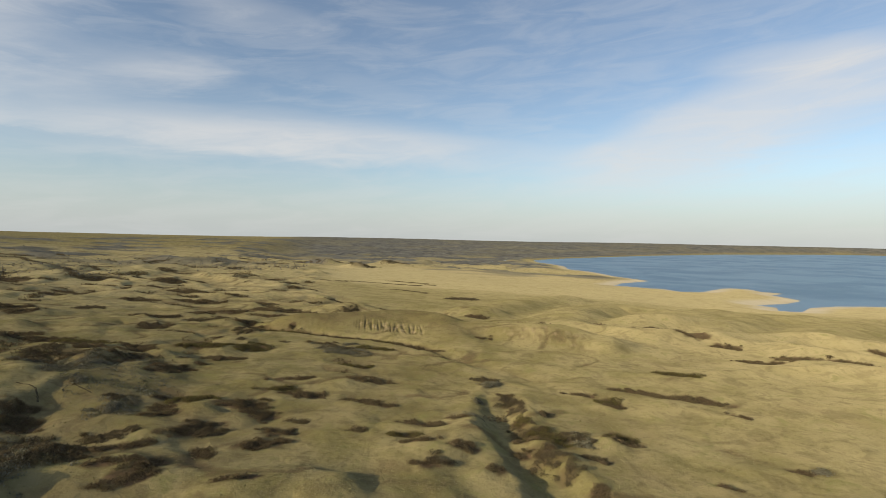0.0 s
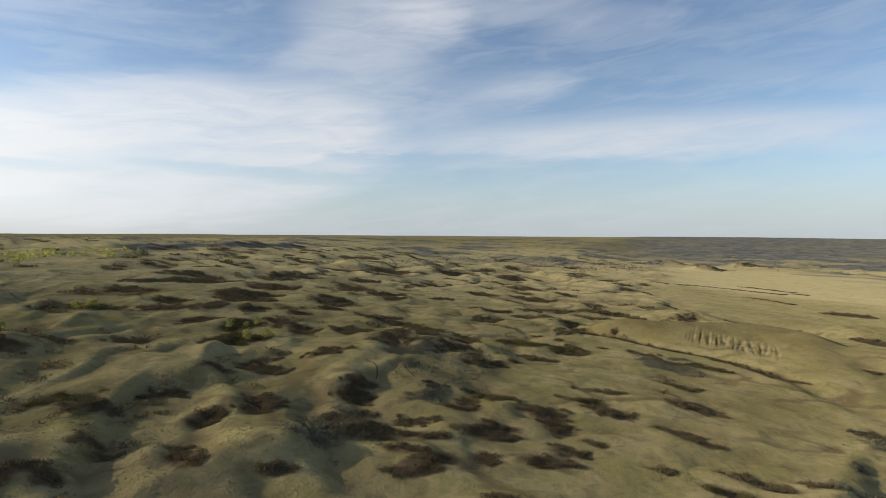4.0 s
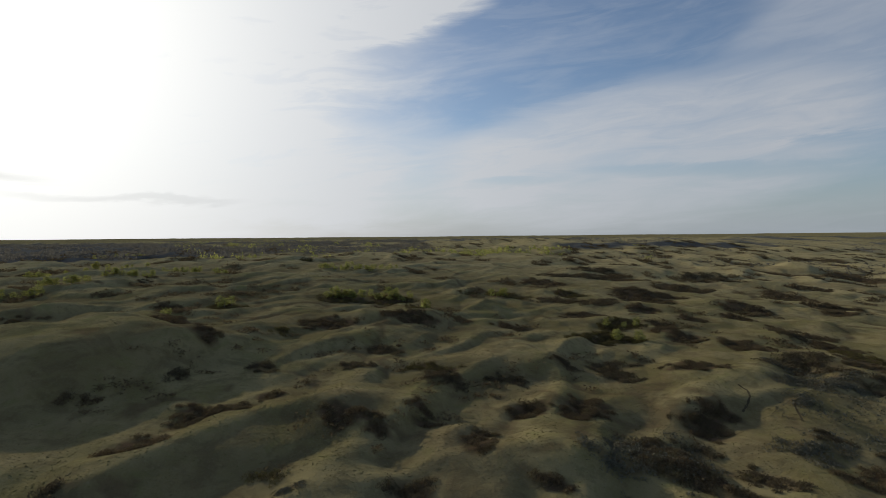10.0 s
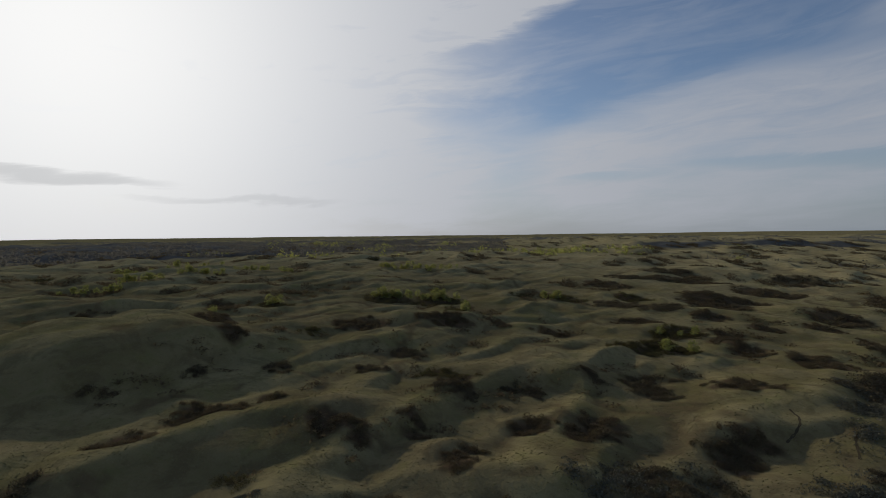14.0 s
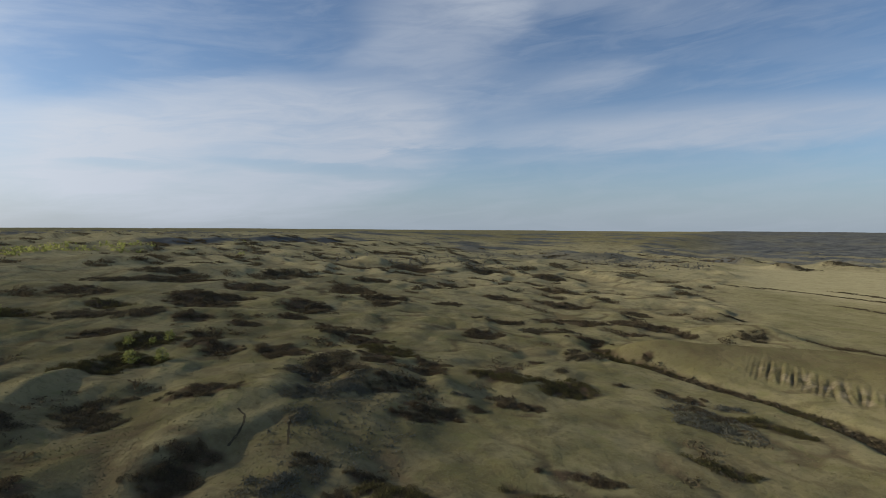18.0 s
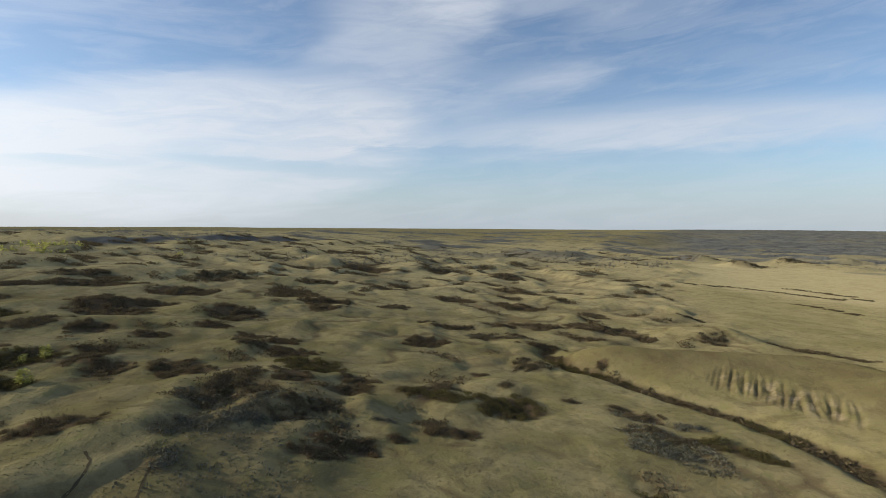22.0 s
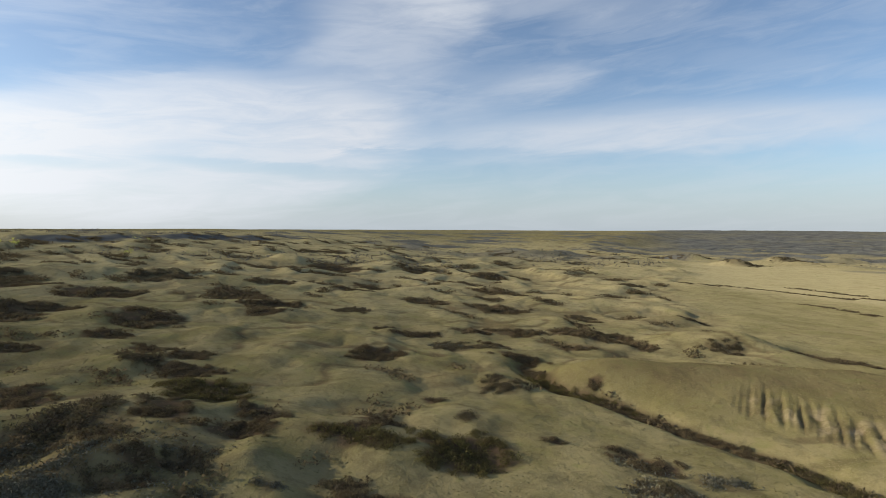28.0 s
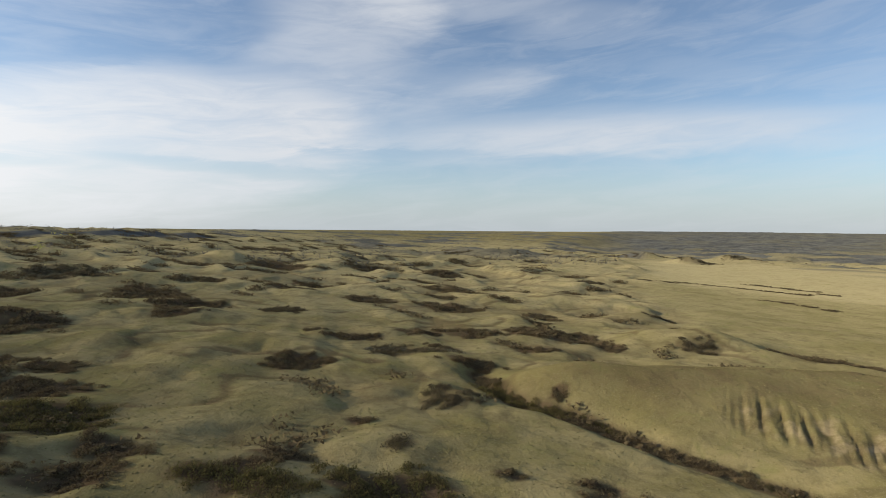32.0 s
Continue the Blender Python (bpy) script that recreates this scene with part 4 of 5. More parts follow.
def shade(me, name, values):
    me.attributes.new(name, "FLOAT", "POINT").data.foreach_set("value", np.ascontiguousarray(values, np.float32).ravel())


xs, ys = spaced(-320, 125, 1.05, 1.034, 1.023, 4750, (-54, 2, 0.42)), spaced(-105, 420, 1.35, 1.04, 1.022, 4600, (240, 290, 0.7))
gx, gy = np.meshgrid(xs, ys)
gz = height(gx, gy)
ground_mesh = grid_mesh("ground", xs, ys, gz)
ground = tagged(new("ground", ground_mesh), "rolling prairie of short olive and straw-coloured grass", "ground", kind="structure")
ground_mesh.materials.append(GRASS)



def lie(x, y):
    """The height of the ground sheet at the given places."""
    x, y = np.asarray(x, float), np.asarray(y, float)
    i, j = np.clip(np.searchsorted(xs, x) - 1, 0, len(xs) - 2), np.clip(np.searchsorted(ys, y) - 1, 0, len(ys) - 2)
    u, v = (x - xs[i]) / (xs[i + 1] - xs[i]), (y - ys[j]) / (ys[j + 1] - ys[j])
    return (gz[j, i] * (1 - u) + gz[j, i + 1] * u) * (1 - v) + (gz[j + 1, i] * (1 - u) + gz[j + 1, i + 1] * u) * v


distance = np.hypot(gx + 20, gy - 80)
water_edge = inside(gx, gy, LAKE)
ragged = swirl(gx / 60, gy / 60, 51)
east = ease(gx * 0.9 + gy * 0.12 + 40 * ragged, 15, 190)
straw = np.maximum(plain(gx, gy) * (0.2 + 0.8 * ease(gy + 0.3 * gx + 60 * swirl(gx / 160, gy / 70, 9), 510, 590)), 0.7 * east * (1 - ease(distance, 1100, 1500)))
# the far hummocks turn paler: drier grass, and aerial haze painted in
straw = np.maximum(straw, 0.62 * ease(distance + 60 * ragged, 190, 420) * (1 - ease(distance, 1200, 2200)))
straw = straw * (1 - 0.8 * mesa(gx, gy)[0])
slope = np.hypot(*np.gradient(gz, ys, xs))
litter_and_shade = np.zeros(gx.shape)
for t in THICKETS:
    c, s = math.cos(radians(t[4])), math.sin(radians(t[4]))
    reach = 1.6 * max(t[2], t[3])
    i0, i1 = np.searchsorted(xs, (t[0] - reach, t[0] + reach))
    j0, j1 = np.searchsorted(ys, (t[1] - reach, t[1] + reach))
    px, py = gx[j0:j1, i0:i1] - t[0], gy[j0:j1, i0:i1] - t[1]
    u, v = (px * c + py * s) / t[2], (-px * s + py * c) / t[3]
    q = u * u + v * v + 0.8 * swirl(px / 4 + t[0], py / 4, 52)
    if px.size:
        litter_and_shade[j0:j1, i0:i1] = np.maximum(litter_and_shade[j0:j1, i0:i1], (0.6 if t[5] in "sd" else 1.0) * (1 - ease(q, 0.45, 0.98)))
gap = off_line(gx, gy, RAVINE)[0]
litter_and_shade = np.maximum(litter_and_shade, 0.9 * (1 - ease(gap + 2 * ragged, 2, 4.5)) * (1 - ease(gx, -8, 6)))
# brush lies in the hollows of the far hummocks
wide = hummocks(gx, gy)
hollow = 1 - ease(wide + 0.8 * swirl(gx / 25, gy / 25, 53), -1.5, -0.4)
litter_and_shade = np.maximum(litter_and_shade, 0.5 * hollow * ease(relief(gx, gy), 0.4, 0.7) * 0.6)
folds = creases(gx, gy) * (1 - east) * ease(swirl(gx / 38, gy / 38, 58) + 0.4 * swirl(gx / 11, gy / 11, 59), -0.12, 0.2)
litter_and_shade = np.maximum(litter_and_shade, 0.65 * ease(folds, 0.3, 0.7) * ease(relief(gx, gy), 0.35, 0.75) * (1 - mesa(gx, gy)[0]))
table = mesa(gx, gy)[0]
litter_and_shade = np.maximum(litter_and_shade, table * (0.42 + 0.4 * swirl(gx / 9, gy / 9, 68)))
# shade painted into the grooves with the scrub colour
litter_and_shade = np.maximum(litter_and_shade, 0.7 * gullies(gx, gy) * grooves(gx, gy))
lush = np.maximum(0.9 * ease(table, 0.02, 0.3), 0.7 * plain(gx, gy) * (1 - ease(gy + 0.3 * gx + 60 * swirl(gx / 160, gy / 70, 9), 480, 580)))
soil = gullies(gx, gy) * ease(swirl(gx / 3, gy / 5, 56) + 0.25 * ragged, 0.05, 0.35) * 0.55
sand = (1 - ease(distance, 1300, 1700)) * ease(water_edge + 10 * ragged, -34, -14) * (1 - ease(gz, WATER + 1.5, WATER + 4.5))
side = np.degrees(np.arctan2(-(gx + 20), gy - 80))
patchy = swirl(gx / 260, gy / 170, 54) + 0.5 * swirl(gx / 90, gy / 60, 55)
right = ease(gx + 0.28 * gy, -250, 150)
woods = ease(distance + 160 * patchy, 1060, 1220) * right * (0.35 + 0.65 * ease(patchy + 0.4 * swirl(gx / 500, gy / 900, 60), -0.3, 0.0))
west = np.maximum(ease(side + 6 * patchy, 104, 112) * ease(distance + 60 * patchy, 430, 500), ease(side, 84, 94) * ease(distance + 90 * patchy, 520, 620) * ease(patchy, -0.25, 0.05)) * (1 - ease(distance, 1100, 1600))
woods = np.maximum(woods, west)
woods = np.maximum(woods, ease(distance, 620, 1000) * ease(patchy, 0.02, 0.22) * 0.9)
edge, behind = scarp(gx, gy)
woods = np.maximum(woods, ease(behind, -34, -24) * (1 - ease(behind, 6, 16)) * (1 - ease(np.abs(edge), 150, 185)))
# far land takes the grey wood colour, partly in place of haze
woods = np.maximum(woods, 0.8 * right * ease(distance + 200 * patchy, 1400, 2000))
woods = woods * (1 - 0.75 * (1 - right) * ease(distance, 2900, 3700)) * (1 - ease(water_edge, -60, -20))
for name, values in (("straw", straw), ("litter_and_shade", litter_and_shade), ("soil", soil), ("sand", sand), ("woods", woods), ("lush", lush)):
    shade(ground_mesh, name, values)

lake_mesh = bpy.data.meshes.new("water")
wx, wy = np.linspace(150, 4900, 60), np.linspace(250, 4700, 60)
lake_mesh = grid_mesh("water", wx, wy, np.full((60, 60), WATER))
tagged(new("water", lake_mesh), "calm blue prairie lake with bare sandy shores", "lake", kind="structure")
lake_mesh.materials.append(WATERY)


def water_near(x, y):
    return float(inside(np.array([x]), np.array([y]), LAKE)[0]) > -30


# ---- shrubs ----
def linked(name, me, parent, m):
    ob = new(name, me)
    ob.parent = parent
    ob.matrix_basis = m
    return ob


def triangles(name, co, faces, *materials, index=None):
    me = bpy.data.meshes.new(name)
    fill(me, co, faces)
    for m in materials:
        me.materials.append(m)
    if index is not None:
        me.polygons.foreach_set("material_index", index.astype(np.int32))
    return me


def sprays(rng, mid, size, shape=(1, 1, 1)):
    """Small three-cornered twig and leaf clumps round the given places."""
    n = len(mid)
    tri = rng.normal(size=(n, 3, 3))
    tri /= np.linalg.norm(tri, axis=2)[:, :, None]
    tri = mid[:, None, :] + tri * (size * rng.uniform(0.5, 1.3, n))[:, None, None] * np.array(shape)
    return tri.reshape(-1, 3), np.arange(3 * n).reshape(-1, 3)


def stalks(rng, foot, top, thick):
    """Thin three-sided stems from foot to top."""
    n, a = len(foot), rng.uniform(0, 6.28, len(foot))
    co = np.zeros((n, 4, 3))
    for k in range(3):
        co[:, k] = foot + thick * np.stack([np.cos(a + 2.09 * k), np.sin(a + 2.09 * k), 0 * a], 1)
    co[:, 3] = top
    base = 4 * np.arange(n)[:, None]
    return co.reshape(-1, 3), np.concatenate([base + np.array([0, 1, 3]), base + np.array([1, 2, 3]), base + np.array([2, 0, 3])])


def shrub_mesh(seed, tone, count, size, high, lumps):
    """A bush about one metre in radius: several lobes of fine twigs on spreading stems."""
    rng = np.random.default_rng(seed)
    lobe = np.stack([rng.normal(0, 0.42, lumps), rng.normal(0, 0.42, lumps), np.zeros(lumps)], 1)
    tall = high * rng.uniform(0.65, 1.1, lumps) * (1.1 - 0.4 * np.hypot(lobe[:, 0], lobe[:, 1]))
    pick = rng.integers(0, lumps, count)
    way = rng.normal(size=(count, 3))
    way /= np.linalg.norm(way, axis=1)[:, None]
    way[:, 2] = np.abs(way[:, 2]) * 1.0
    out = rng.uniform(0.3, 1.05, count) ** 0.5
    mid = lobe[pick] + way * out[:, None] * np.stack([np.full(count, 0.52), np.full(count, 0.52), tall[pick]], 1)
    co, faces = sprays(rng, mid, size, (0.75, 0.75, 1.35))
    n = 9
    foot = np.stack([rng.normal(0, 0.25, n), rng.normal(0, 0.25, n), np.full(n, -0.25)], 1)
    top = np.stack([rng.normal(0, 0.6, n), rng.normal(0, 0.6, n), high * rng.uniform(0.7, 1.15, n)], 1)
    co2, faces2 = stalks(rng, foot, top, 0.035)
    index = np.concatenate([np.zeros(len(faces)), np.ones(len(faces2))])
    return triangles("shrub", np.concatenate([co, co2]), np.concatenate([faces, faces2 + len(co)]), SHRUB[tone], STEM, index=index)


KINDS = {
    "r": ("shrub_thicket", "low thicket of bare reddish-brown shrubs in a grassy hollow", 0.75),
    "g": ("shrub_thicket", "dense olive-brown thicket of budding shrubs on the grass", 1.0),
    "d": ("shrub_thicket", "dark leafless thicket, partly a stand-in for shade beside a knoll", 0.75),
    "s": ("sage_patch", "silvery grey wolf willow and sage on a rough slope", 0.6),
}
NEAR = {k: [shrub_mesh(10 * i + ord(k), k, 250, 0.145, v[2], 7) for i in range(5)] for k, v in KINDS.items()}
FAR = {k: [shrub_mesh(10 * i + ord(k), k, 120, 0.18, v[2], 7) for i in range(4)] for k, v in KINDS.items()}


def thicket(x, y, along, across, turn, tone, most=34, spread=4.0):
    name, label, high = KINDS[tone]
    rng = np.random.default_rng(int(abs(x * 31 + y * 57)) + 7)
    c, s = math.cos(radians(turn)), math.sin(radians(turn))
    area = math.pi * along * across
    n = int(np.clip(area / (spread if tone != "s" else 7.0), 4, most))
    wide = float(np.clip(math.sqrt(area / n / math.pi) * 1.35, 0.8, 4.0))
    wide = min(wide, max(1.3, 1.2 * across))
    a, q = rng.uniform(0, 6.283, n), np.sqrt((np.arange(n) + rng.uniform(0, 1, n)) / n)
    q = q * (0.92 + 0.2 * np.sin(3 * a + x) + 0.14 * np.sin(5 * a + y))
    u, v = q * np.cos(a) * along, q * np.sin(a) * across
    px, py = x + u * c - v * s, y + u * s + v * c
    pz, sx, sy = lie(px, py), lie(px + 0.8, py), lie(px, py + 0.8)
    far = math.hypot(x + 20, y - 100)
    meshes = (NEAR if far < 200 else FAR)[tone]
    z0 = float(lie(np.array([x]), np.array([y]))[0])
    ob = new(name)
    ob.location = (x, y, z0)
    tagged(ob, label, "shrub", "shrubs in the hollows")
    for k in range(n):
        lean = Vector((-(sx[k] - pz[k]) / 0.8, -(sy[k] - pz[k]) / 0.8, 1)).to_track_quat("Z", "Y").to_matrix().to_4x4()
        w = wide * rng.uniform(0.7, 1.25) * (1.1 - 0.35 * min(q[k], 1) ** 2)
        m = Matrix.Translation((px[k] - x, py[k] - y, pz[k] - z0)) @ lean @ pose(0, 0, 0, 0, 0, rng.uniform(0, 360)) @ Matrix.Diagonal((w, w, 0.55 + 0.3 * w, 1))
        linked("shrub", meshes[int(rng.integers(len(meshes)))], ob, m)
    return ob


for t in THICKETS:
    thicket(*t)
# the brushy ravine below the bluff
for k in range(len(RAVINE) - 3):
    (ax, ay), (bx, by) = RAVINE[k], RAVINE[k + 1]
    n = max(1, int(math.hypot(bx - ax, by - ay) / 9))
    for i in range(n):
        u = (i + 0.5) / n
        long = math.hypot(bx - ax, by - ay) / n * 0.6
        thicket(ax + (bx - ax) * u, ay + (by - ay) * u, 1.25 * long, 2.6, math.degrees(math.atan2(by - ay, bx - ax)), "rgr"[(i + k) % 3], 34, 1.6)

# ---- further thickets in the hollows of the hummocks ----
rng = np.random.default_rng(11)
n = 5200
reach = 60 + 560 * rng.uniform(0, 1, n) ** 0.75
bear = np.radians(rng.uniform(-42, 135, n))
cx, cy = -18 - np.sin(bear) * reach, 75 + np.cos(bear) * reach
here = lie(cx, cy)
ring = np.mean([lie(cx + 9 * math.cos(k), cy + 9 * math.sin(k)) for k in np.arange(0, 6.2, 0.785)], 0)
lit = (lie(cx + 3, cy + 3) - here) / 4.2
score = (ring - here) - 2.0 * lit + 0.6 * swirl(cx / 40, cy / 40, 61)
taken = [(t[0], t[1], 0.8 * max(t[2], t[3])) for t in THICKETS]
made = 0
for k in np.argsort(-score):
    x, y = float(cx[k]), float(cy[k])
    size = float(rng.uniform(2.2, 5.0) + 0.008 * reach[k])
    if made >= 40 or score[k] < 0.4 or plain(np.array([x]), np.array([y]))[0] > 0.2 or water_near(x, y):
        continue
    if any(math.hypot(x - a, y - b) < size + r + 2.5 for a, b, r in taken):
        continue
    taken.append((x, y, size))
    gxk = float(lie(np.array([x + 3]), np.array([y]))[0] - lie(np.array([x - 3]), np.array([y]))[0])
    gyk = float(lie(np.array([x]), np.array([y + 3]))[0] - lie(np.array([x]), np.array([y - 3]))[0])
    thicket(x, y, size, size * float(rng.uniform(0.4, 0.7)), math.degrees(math.atan2(gxk, -gyk)), "rrdrg"[int(rng.integers(5))], 14)
    made += 1


# ---- uncounted brush on the lesser slopes ----
def brush(count, seed):
    """Patches of low brush that fill shallow hollows and shaded banks."""
    rng = np.random.default_rng(seed)
    d = 70 + 950 * rng.uniform(0, 1, count) ** 0.9
    b = np.radians(rng.uniform(-42, 136, count))
    x, y = -18 - np.sin(b) * d, 75 + np.cos(b) * d
    here = lie(x, y)
    ring = np.mean([lie(x + 9 * math.cos(k), y + 9 * math.sin(k)) for k in np.arange(0, 6.2, 1.57)], 0)
    bank = (lie(x + 4, y + 3) - here) / 5.0
    rank = (ring - here) - 3.0 * bank + 0.8 * swirl(x / 50, y / 40, 64)
    keep = (rank > np.where(d > 230, 0.6, 0.6)) & (plain(x, y) < 0.15) & (inside(x, y, LAKE) < -60) & (mesa(x, y)[0] < 0.05)
    x, y, d = x[keep], y[keep], d[keep]
    n = len(x)
    long, turn = (2.0 + d / 75) * rng.uniform(0.5, 1.4, n), rng.uniform(0, math.pi, n)
    long = np.minimum(long, 13)
    count = np.clip(long * long * 0.5, 4, 26).astype(int)
    k = np.repeat(np.arange(n), count)
    a, q = rng.uniform(0, 6.283, len(k)), np.sqrt(rng.uniform(0, 1, len(k)))
    u, v = q * np.cos(a) * long[k], q * np.sin(a) * long[k] * 0.45
    px, py = x[k] + u * np.cos(turn[k]) - v * np.sin(turn[k]), y[k] + u * np.sin(turn[k]) + v * np.cos(turn[k])
    size = np.repeat(rng.uniform(0.6, 1.15, len(k)) * (0.75 + np.minimum(d[k], 600) / 420), 8)
    mid = np.repeat(np.stack([px, py, lie(px, py)], 1), 8, 0)
    mid = mid + rng.normal(0, 0.8, (len(mid), 3)) * size[:, None] * np.array([1, 1, 0.22])
    mid[:, 2] += 0.4 * size
    tri = rng.normal(size=(len(mid), 3, 3))
    tri /= np.linalg.norm(tri, axis=2)[:, :, None]
    tri = mid[:, None, :] + tri * (size * 0.5)[:, None, None] * np.array([1, 1, 0.8])
    return tagged(new("brush", triangles("brush", tri.reshape(-1, 3), np.arange(3 * len(mid)).reshape(-1, 3), SHRUB["r"])), "low brown brush in the hollows between hummocks", "brush", kind="stuff")


brush(7500, 17)


# ---- aspen groves ----
def aspen_mesh(seed):
    rng = np.random.default_rng(seed)
    tall = rng.uniform(3.4, 4.8)
    ring = np.linspace(0, 2 * math.pi, 6)[:-1]
    co, levels = [], ((0.0, 0.09), (tall * 0.45, 0.06), (tall * 0.95, 0.015))
    for z, r in levels:
        bend = rng.normal(0, 0.06, 2) * (z > 0)
        co += [(bend[0] + r * math.cos(a), bend[1] + r * math.sin(a), z - 0.3 * (z == 0)) for a in ring]
    faces = [(5 * l + k, 5 * l + (k + 1) % 5, 5 * l + 5 + (k + 1) % 5, 5 * l + 5 + k) for l in range(2) for k in range(5)]
    trunk = triangles("trunk", np.array(co), np.array(faces), BARK)
    n = 34
    up = rng.uniform(0.25, 1.0, n)
    turn, out = rng.uniform(0, 6.28, n), 0.95 * np.sin(np.clip(up, 0, 0.97) * 2.7) ** 0.8 * rng.uniform(0.4, 1.1, n)
    tips = np.stack([np.cos(turn) * out, np.sin(turn) * out, up * tall], 1)
    mid = np.repeat(tips, 8, 0) + rng.normal(0, 0.24, (n * 8, 3))
    co, faces = sprays(rng, mid, 0.3)
    foot = np.stack([0 * up, 0 * up, up * tall * 0.75], 1)
    co2, faces2 = stalks(rng, foot, tips, 0.02)
    index = np.concatenate([np.zeros(len(faces)), np.ones(len(faces2))])
    crown = triangles("crown", np.concatenate([co, co2]), np.concatenate([faces, faces2 + len(co)]), ASPEN, BARK, index=index)
    return trunk, crown


ASPENS = [aspen_mesh(70 + k) for k in range(6)]
rng = np.random.default_rng(21)
for gx0, gy0, along, across, turn, count in GROVES:
    c, s = math.cos(radians(turn)), math.sin(radians(turn))
    for k in range(count):
        a, q = rng.uniform(0, 6.283), math.sqrt(rng.uniform(0, 1))
        u, v = q * math.cos(a) * along, q * math.sin(a) * across
        x, y = gx0 + u * c - v * s, gy0 + u * s + v * c
        tree_ob = new("aspen_tree")
        tagged(tree_ob, "young aspen with fresh yellow-green spring leaves", "tree", "aspen grove")
        size = rng.uniform(0.45, 0.95)
        tree_ob.matrix_world = pose(x, y, float(lie(np.array([x]), np.array([y]))[0]), 0, 0, rng.uniform(0, 360)) @ Matrix.Diagonal((1.6 * size, 1.6 * size, size, 1))
        trunk, crown = ASPENS[int(rng.integers(6))]
        linked("trunk", trunk, tree_ob, Matrix())
        linked("crown", crown, tree_ob, Matrix())


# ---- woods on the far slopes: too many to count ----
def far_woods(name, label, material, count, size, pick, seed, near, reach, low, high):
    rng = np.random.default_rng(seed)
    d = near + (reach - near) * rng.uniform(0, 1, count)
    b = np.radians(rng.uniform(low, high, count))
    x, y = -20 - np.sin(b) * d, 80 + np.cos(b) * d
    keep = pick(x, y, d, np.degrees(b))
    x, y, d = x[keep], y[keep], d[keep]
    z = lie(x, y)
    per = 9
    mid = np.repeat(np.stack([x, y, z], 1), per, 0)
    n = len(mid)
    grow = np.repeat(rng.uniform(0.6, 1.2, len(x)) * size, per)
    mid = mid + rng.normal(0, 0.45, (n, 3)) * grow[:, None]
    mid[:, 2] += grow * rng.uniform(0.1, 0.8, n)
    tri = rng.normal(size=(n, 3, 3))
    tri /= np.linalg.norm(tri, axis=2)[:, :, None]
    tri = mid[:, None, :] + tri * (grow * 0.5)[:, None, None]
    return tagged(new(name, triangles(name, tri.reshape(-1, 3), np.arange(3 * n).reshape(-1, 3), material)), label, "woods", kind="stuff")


def tangle(x, y):
    return swirl(x / 260, y / 170, 54) + 0.5 * swirl(x / 90, y / 60, 55)


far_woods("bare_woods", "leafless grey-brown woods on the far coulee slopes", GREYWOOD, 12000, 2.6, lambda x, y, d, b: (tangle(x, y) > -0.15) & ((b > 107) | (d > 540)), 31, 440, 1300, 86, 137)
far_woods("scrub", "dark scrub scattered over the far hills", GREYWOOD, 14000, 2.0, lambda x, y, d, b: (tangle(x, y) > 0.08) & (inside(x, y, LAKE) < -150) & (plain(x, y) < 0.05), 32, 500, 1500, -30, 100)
far_woods("green_woods", "far aspen woods in fresh leaf", ASPEN, 5000, 3.0, lambda x, y, d, b: (swirl(x / 120 + 9, y / 60, 57) > 0.16) & ((scarp(x, y)[1] < -45) | (np.abs(scarp(x, y)[0]) > 330)), 33, 430, 1200, 62, 112)


# ---- single low bushes and tussocks on the open slopes ----
def sprinkle(name, label, material, count, size, seed, favour):
    rng = np.random.default_rng(seed)
    d = 55 + 380 * rng.uniform(0, 1, count) ** 0.8
    b = np.radians(rng.uniform(-44, 134, count))
    u = rng.uniform(0, 1, count)
    x, y = -30 * u - np.sin(b) * d, 150 * u + np.cos(b) * d
    keep = favour(x, y) > rng.uniform(0, 1, count)
    x, y = x[keep], y[keep]
    per = 6
    grow = np.repeat(size * rng.uniform(0.5, 1.3, len(x)), per)
    mid = np.repeat(np.stack([x, y, lie(x, y)], 1), per, 0) + rng.normal(0, 0.4, (len(x) * per, 3)) * grow[:, None] * np.array([1, 1, 0.4])
    mid[:, 2] += grow * 0.3
    tri = rng.normal(size=(len(mid), 3, 3))
    tri /= np.linalg.norm(tri, axis=2)[:, :, None]
    tri = mid[:, None, :] + tri * (grow * 0.5)[:, None, None]
    return tagged(new(name, triangles(name, tri.reshape(-1, 3), np.arange(3 * len(mid)).reshape(-1, 3), material)), label, "plants", kind="stuff")


sprinkle("low_bushes", "single low brown bushes dotted over the grass", SHRUB["g"], 600, 0.45, 41, lambda x, y: ease(swirl(x / 30, y / 30, 62), 0.05, 0.4) * 0.8 + 0.03)


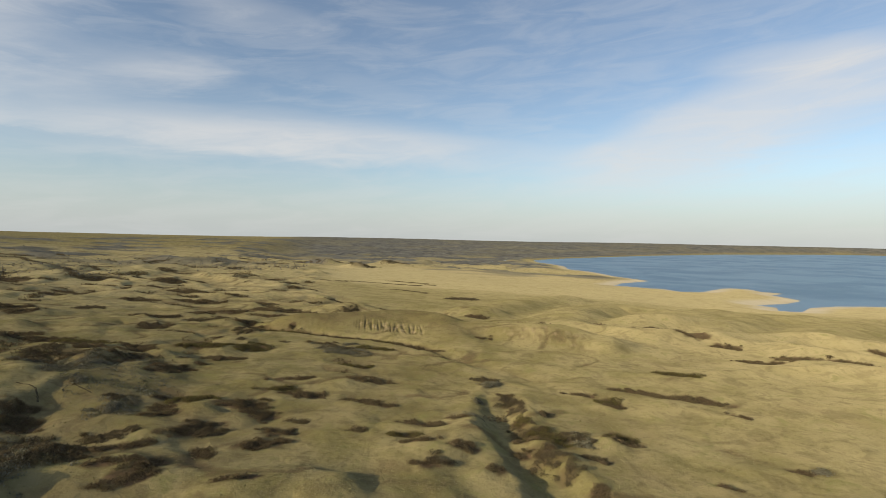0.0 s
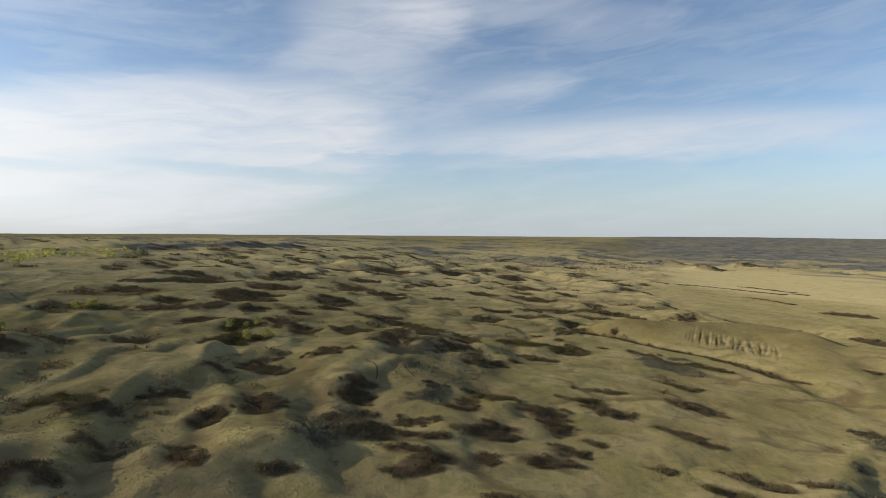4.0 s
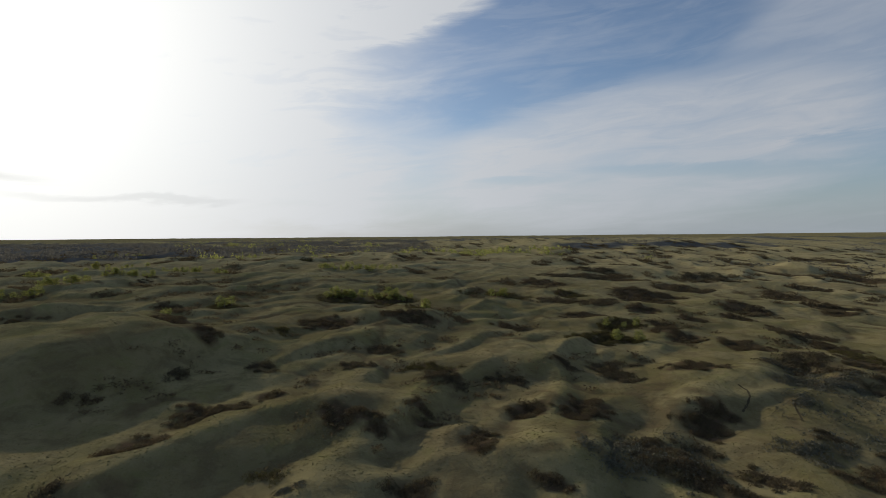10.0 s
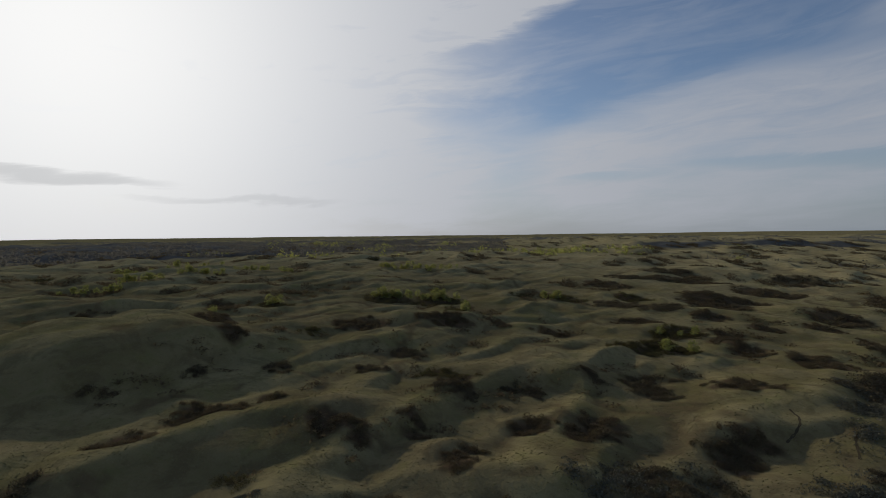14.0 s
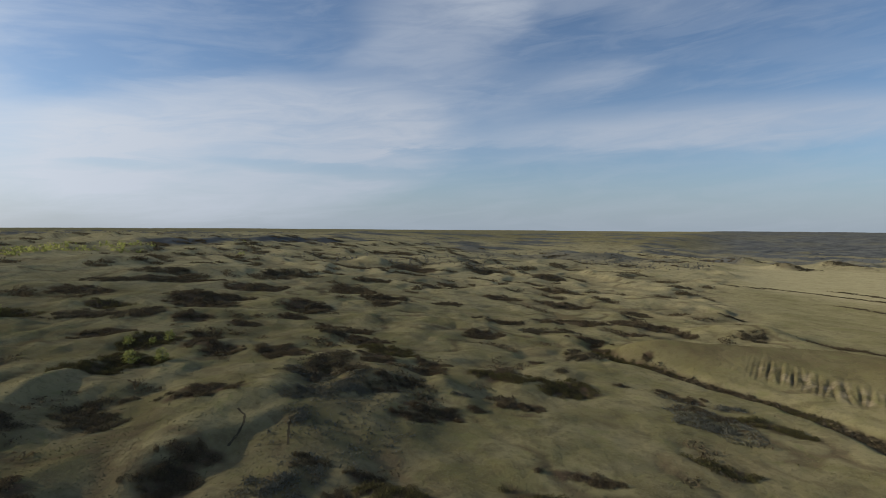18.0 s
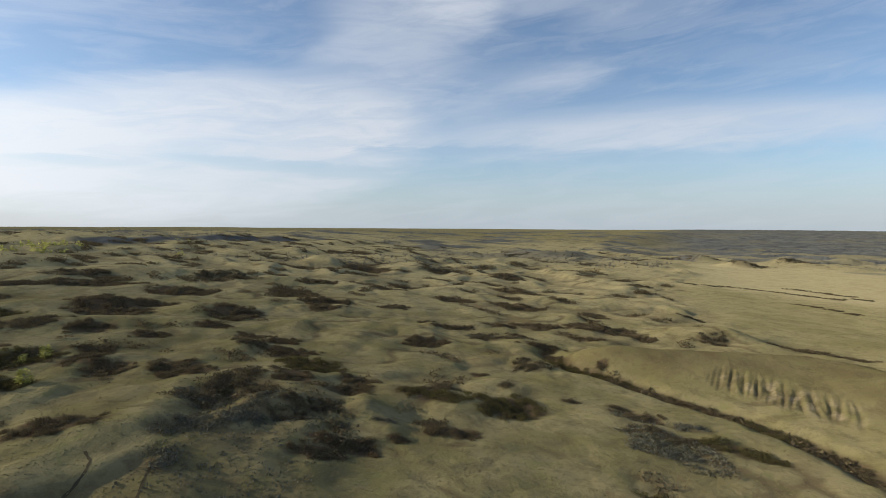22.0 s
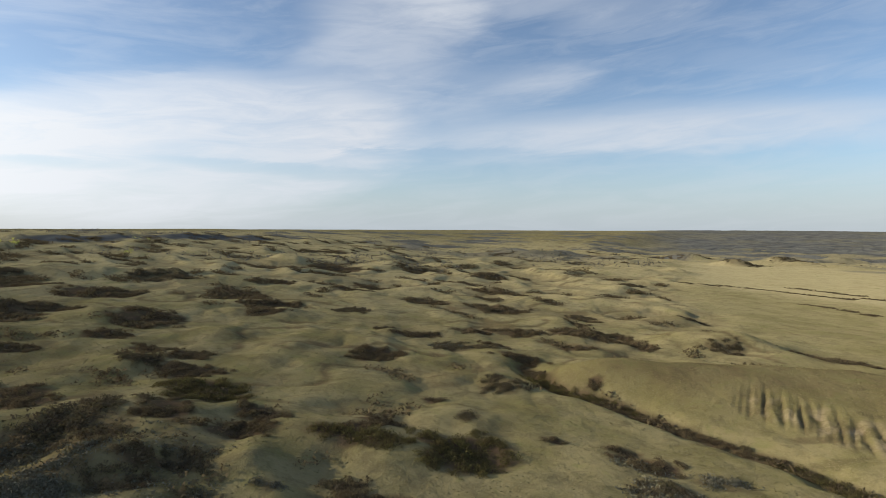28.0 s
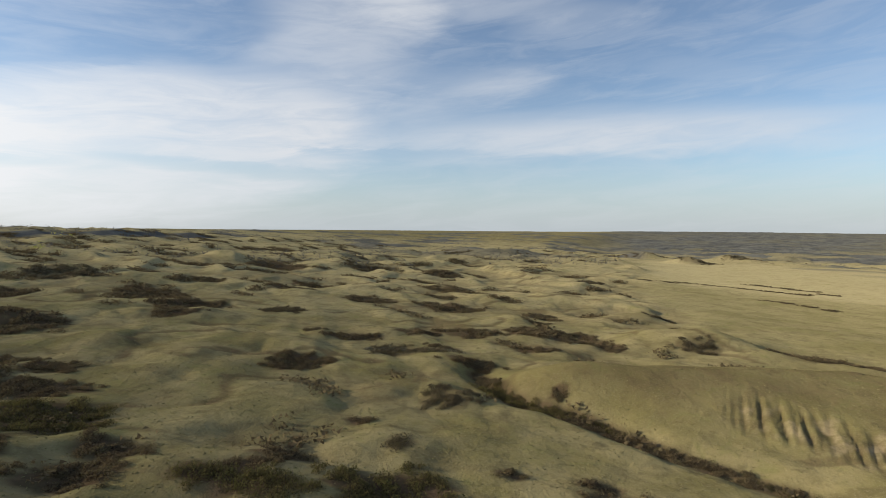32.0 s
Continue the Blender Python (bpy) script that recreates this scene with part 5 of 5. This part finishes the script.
# ---- low sage that covers whole slopes ----
def carpet(x0, y0, along, across, turn, count, seed):
    rng = np.random.default_rng(seed)
    c, s = math.cos(radians(turn)), math.sin(radians(turn))
    u, v = rng.uniform(-1, 1, count), rng.uniform(-1, 1, count)
    x, y = x0 + u * along * c - v * across * s, y0 + u * along * s + v * across * c
    keep = u * u + v * v + 1.3 * swirl(x / 9, y / 9, 70) + 0.7 * swirl(x / 3, y / 3, 71) < 0.8
    x, y = x[keep], y[keep]
    per = 9
    grow = np.repeat(rng.uniform(0.25, 0.7, len(x)), per)
    mid = np.repeat(np.stack([x, y, lie(x, y)], 1), per, 0) + rng.normal(0, 0.5, (len(x) * per, 3)) * grow[:, None] * np.array([1, 1, 0.4])
    mid[:, 2] += grow * 0.35
    tri = rng.normal(size=(len(mid), 3, 3))
    tri /= np.linalg.norm(tri, axis=2)[:, :, None]
    tri = mid[:, None, :] + tri * (grow * 0.45)[:, None, None]
    return tagged(new("sage", triangles("sage", tri.reshape(-1, 3), np.arange(3 * len(mid)).reshape(-1, 3), SHRUB["s"])), "carpet of low grey-green sage on a rough slope", "shrub", kind="stuff")


carpet(-95, 156, 33, 16, 121, 1200, 81)
carpet(-41, 219, 17, 7, 150, 900, 82)
carpet(-76, 93, 16, 10, 130, 900, 83)


# ---- standing grass ----
def sward(count, seed):
    rng = np.random.default_rng(seed)
    d = 62 + 330 * rng.uniform(0, 1, count) ** 1.35
    b = np.radians(rng.uniform(-46, 138, count))
    u = rng.uniform(0, 1, count) ** 1.2
    x, y = -34 * u - np.sin(b) * d, 158 * u + np.cos(b) * d
    keep = (swirl(x / 7, y / 7, 65) + 0.6 * swirl(x / 2.2, y / 2.2, 66) > -0.22) & (gullies(x, y) < 0.3)
    x, y, d = x[keep], y[keep], d[keep]
    z = lie(x, y)
    n = len(x)
    a, tall = rng.uniform(0, math.pi, n), rng.uniform(0.05, 0.12, n)
    wide = rng.uniform(0.15, 0.4, n) * (0.8 + d / 400)
    co = np.zeros((n, 4, 3))
    for k, (e, up) in enumerate(((-1, -0.15), (1, -0.15), (0.7, 1.0), (-0.6, 0.85))):
        co[:, k] = np.stack([x + e * wide * 0.5 * np.cos(a) + 0.25 * up * tall * rng.normal(0, 1, n), y + e * wide * 0.5 * np.sin(a) + 0.25 * up * tall * rng.normal(0, 1, n), z + up * tall], 1)
    return tagged(new("grass", triangles("grass", co.reshape(-1, 3), np.arange(4 * n).reshape(-1, 4), TUFT)), "short tufted olive and straw-coloured prairie grass", "grass", kind="stuff")


sward(110000, 71)


# ---- worn cattle trails ----
def trail(line):
    pts = [Vector((x, y, 0)) for x, y in line]
    dense = []
    for a, b in zip(pts, pts[1:]):
        dense += [a.lerp(b, k / 6) for k in range(6)]
    dense.append(pts[-1])
    co, faces = [], []
    for k, p in enumerate(dense):
        d = (dense[min(k + 1, len(dense) - 1)] - dense[max(k - 1, 0)]).normalized()
        side = Vector((-d.y, d.x, 0)) * 0.2 * (1 + 0.3 * math.sin(k * 1.7))
        for e in (-1, 0, 1):
            q = p + side * e
            co.append((q.x, q.y, float(lie(np.array([q.x]), np.array([q.y]))[0]) + (0.05 if e else 0.015)))
    for k in range(len(dense) - 1):
        for e in (0, 1):
            faces.append((3 * k + e, 3 * k + e + 1, 3 * k + e + 4, 3 * k + e + 3))
    ob = new("trail", triangles("trail", np.array(co), np.array(faces), TRODDEN))
    return tagged(ob, "narrow dark cattle trail worn into the grass", "trail", kind="structure")


for line in TRAILS:
    trail(line)
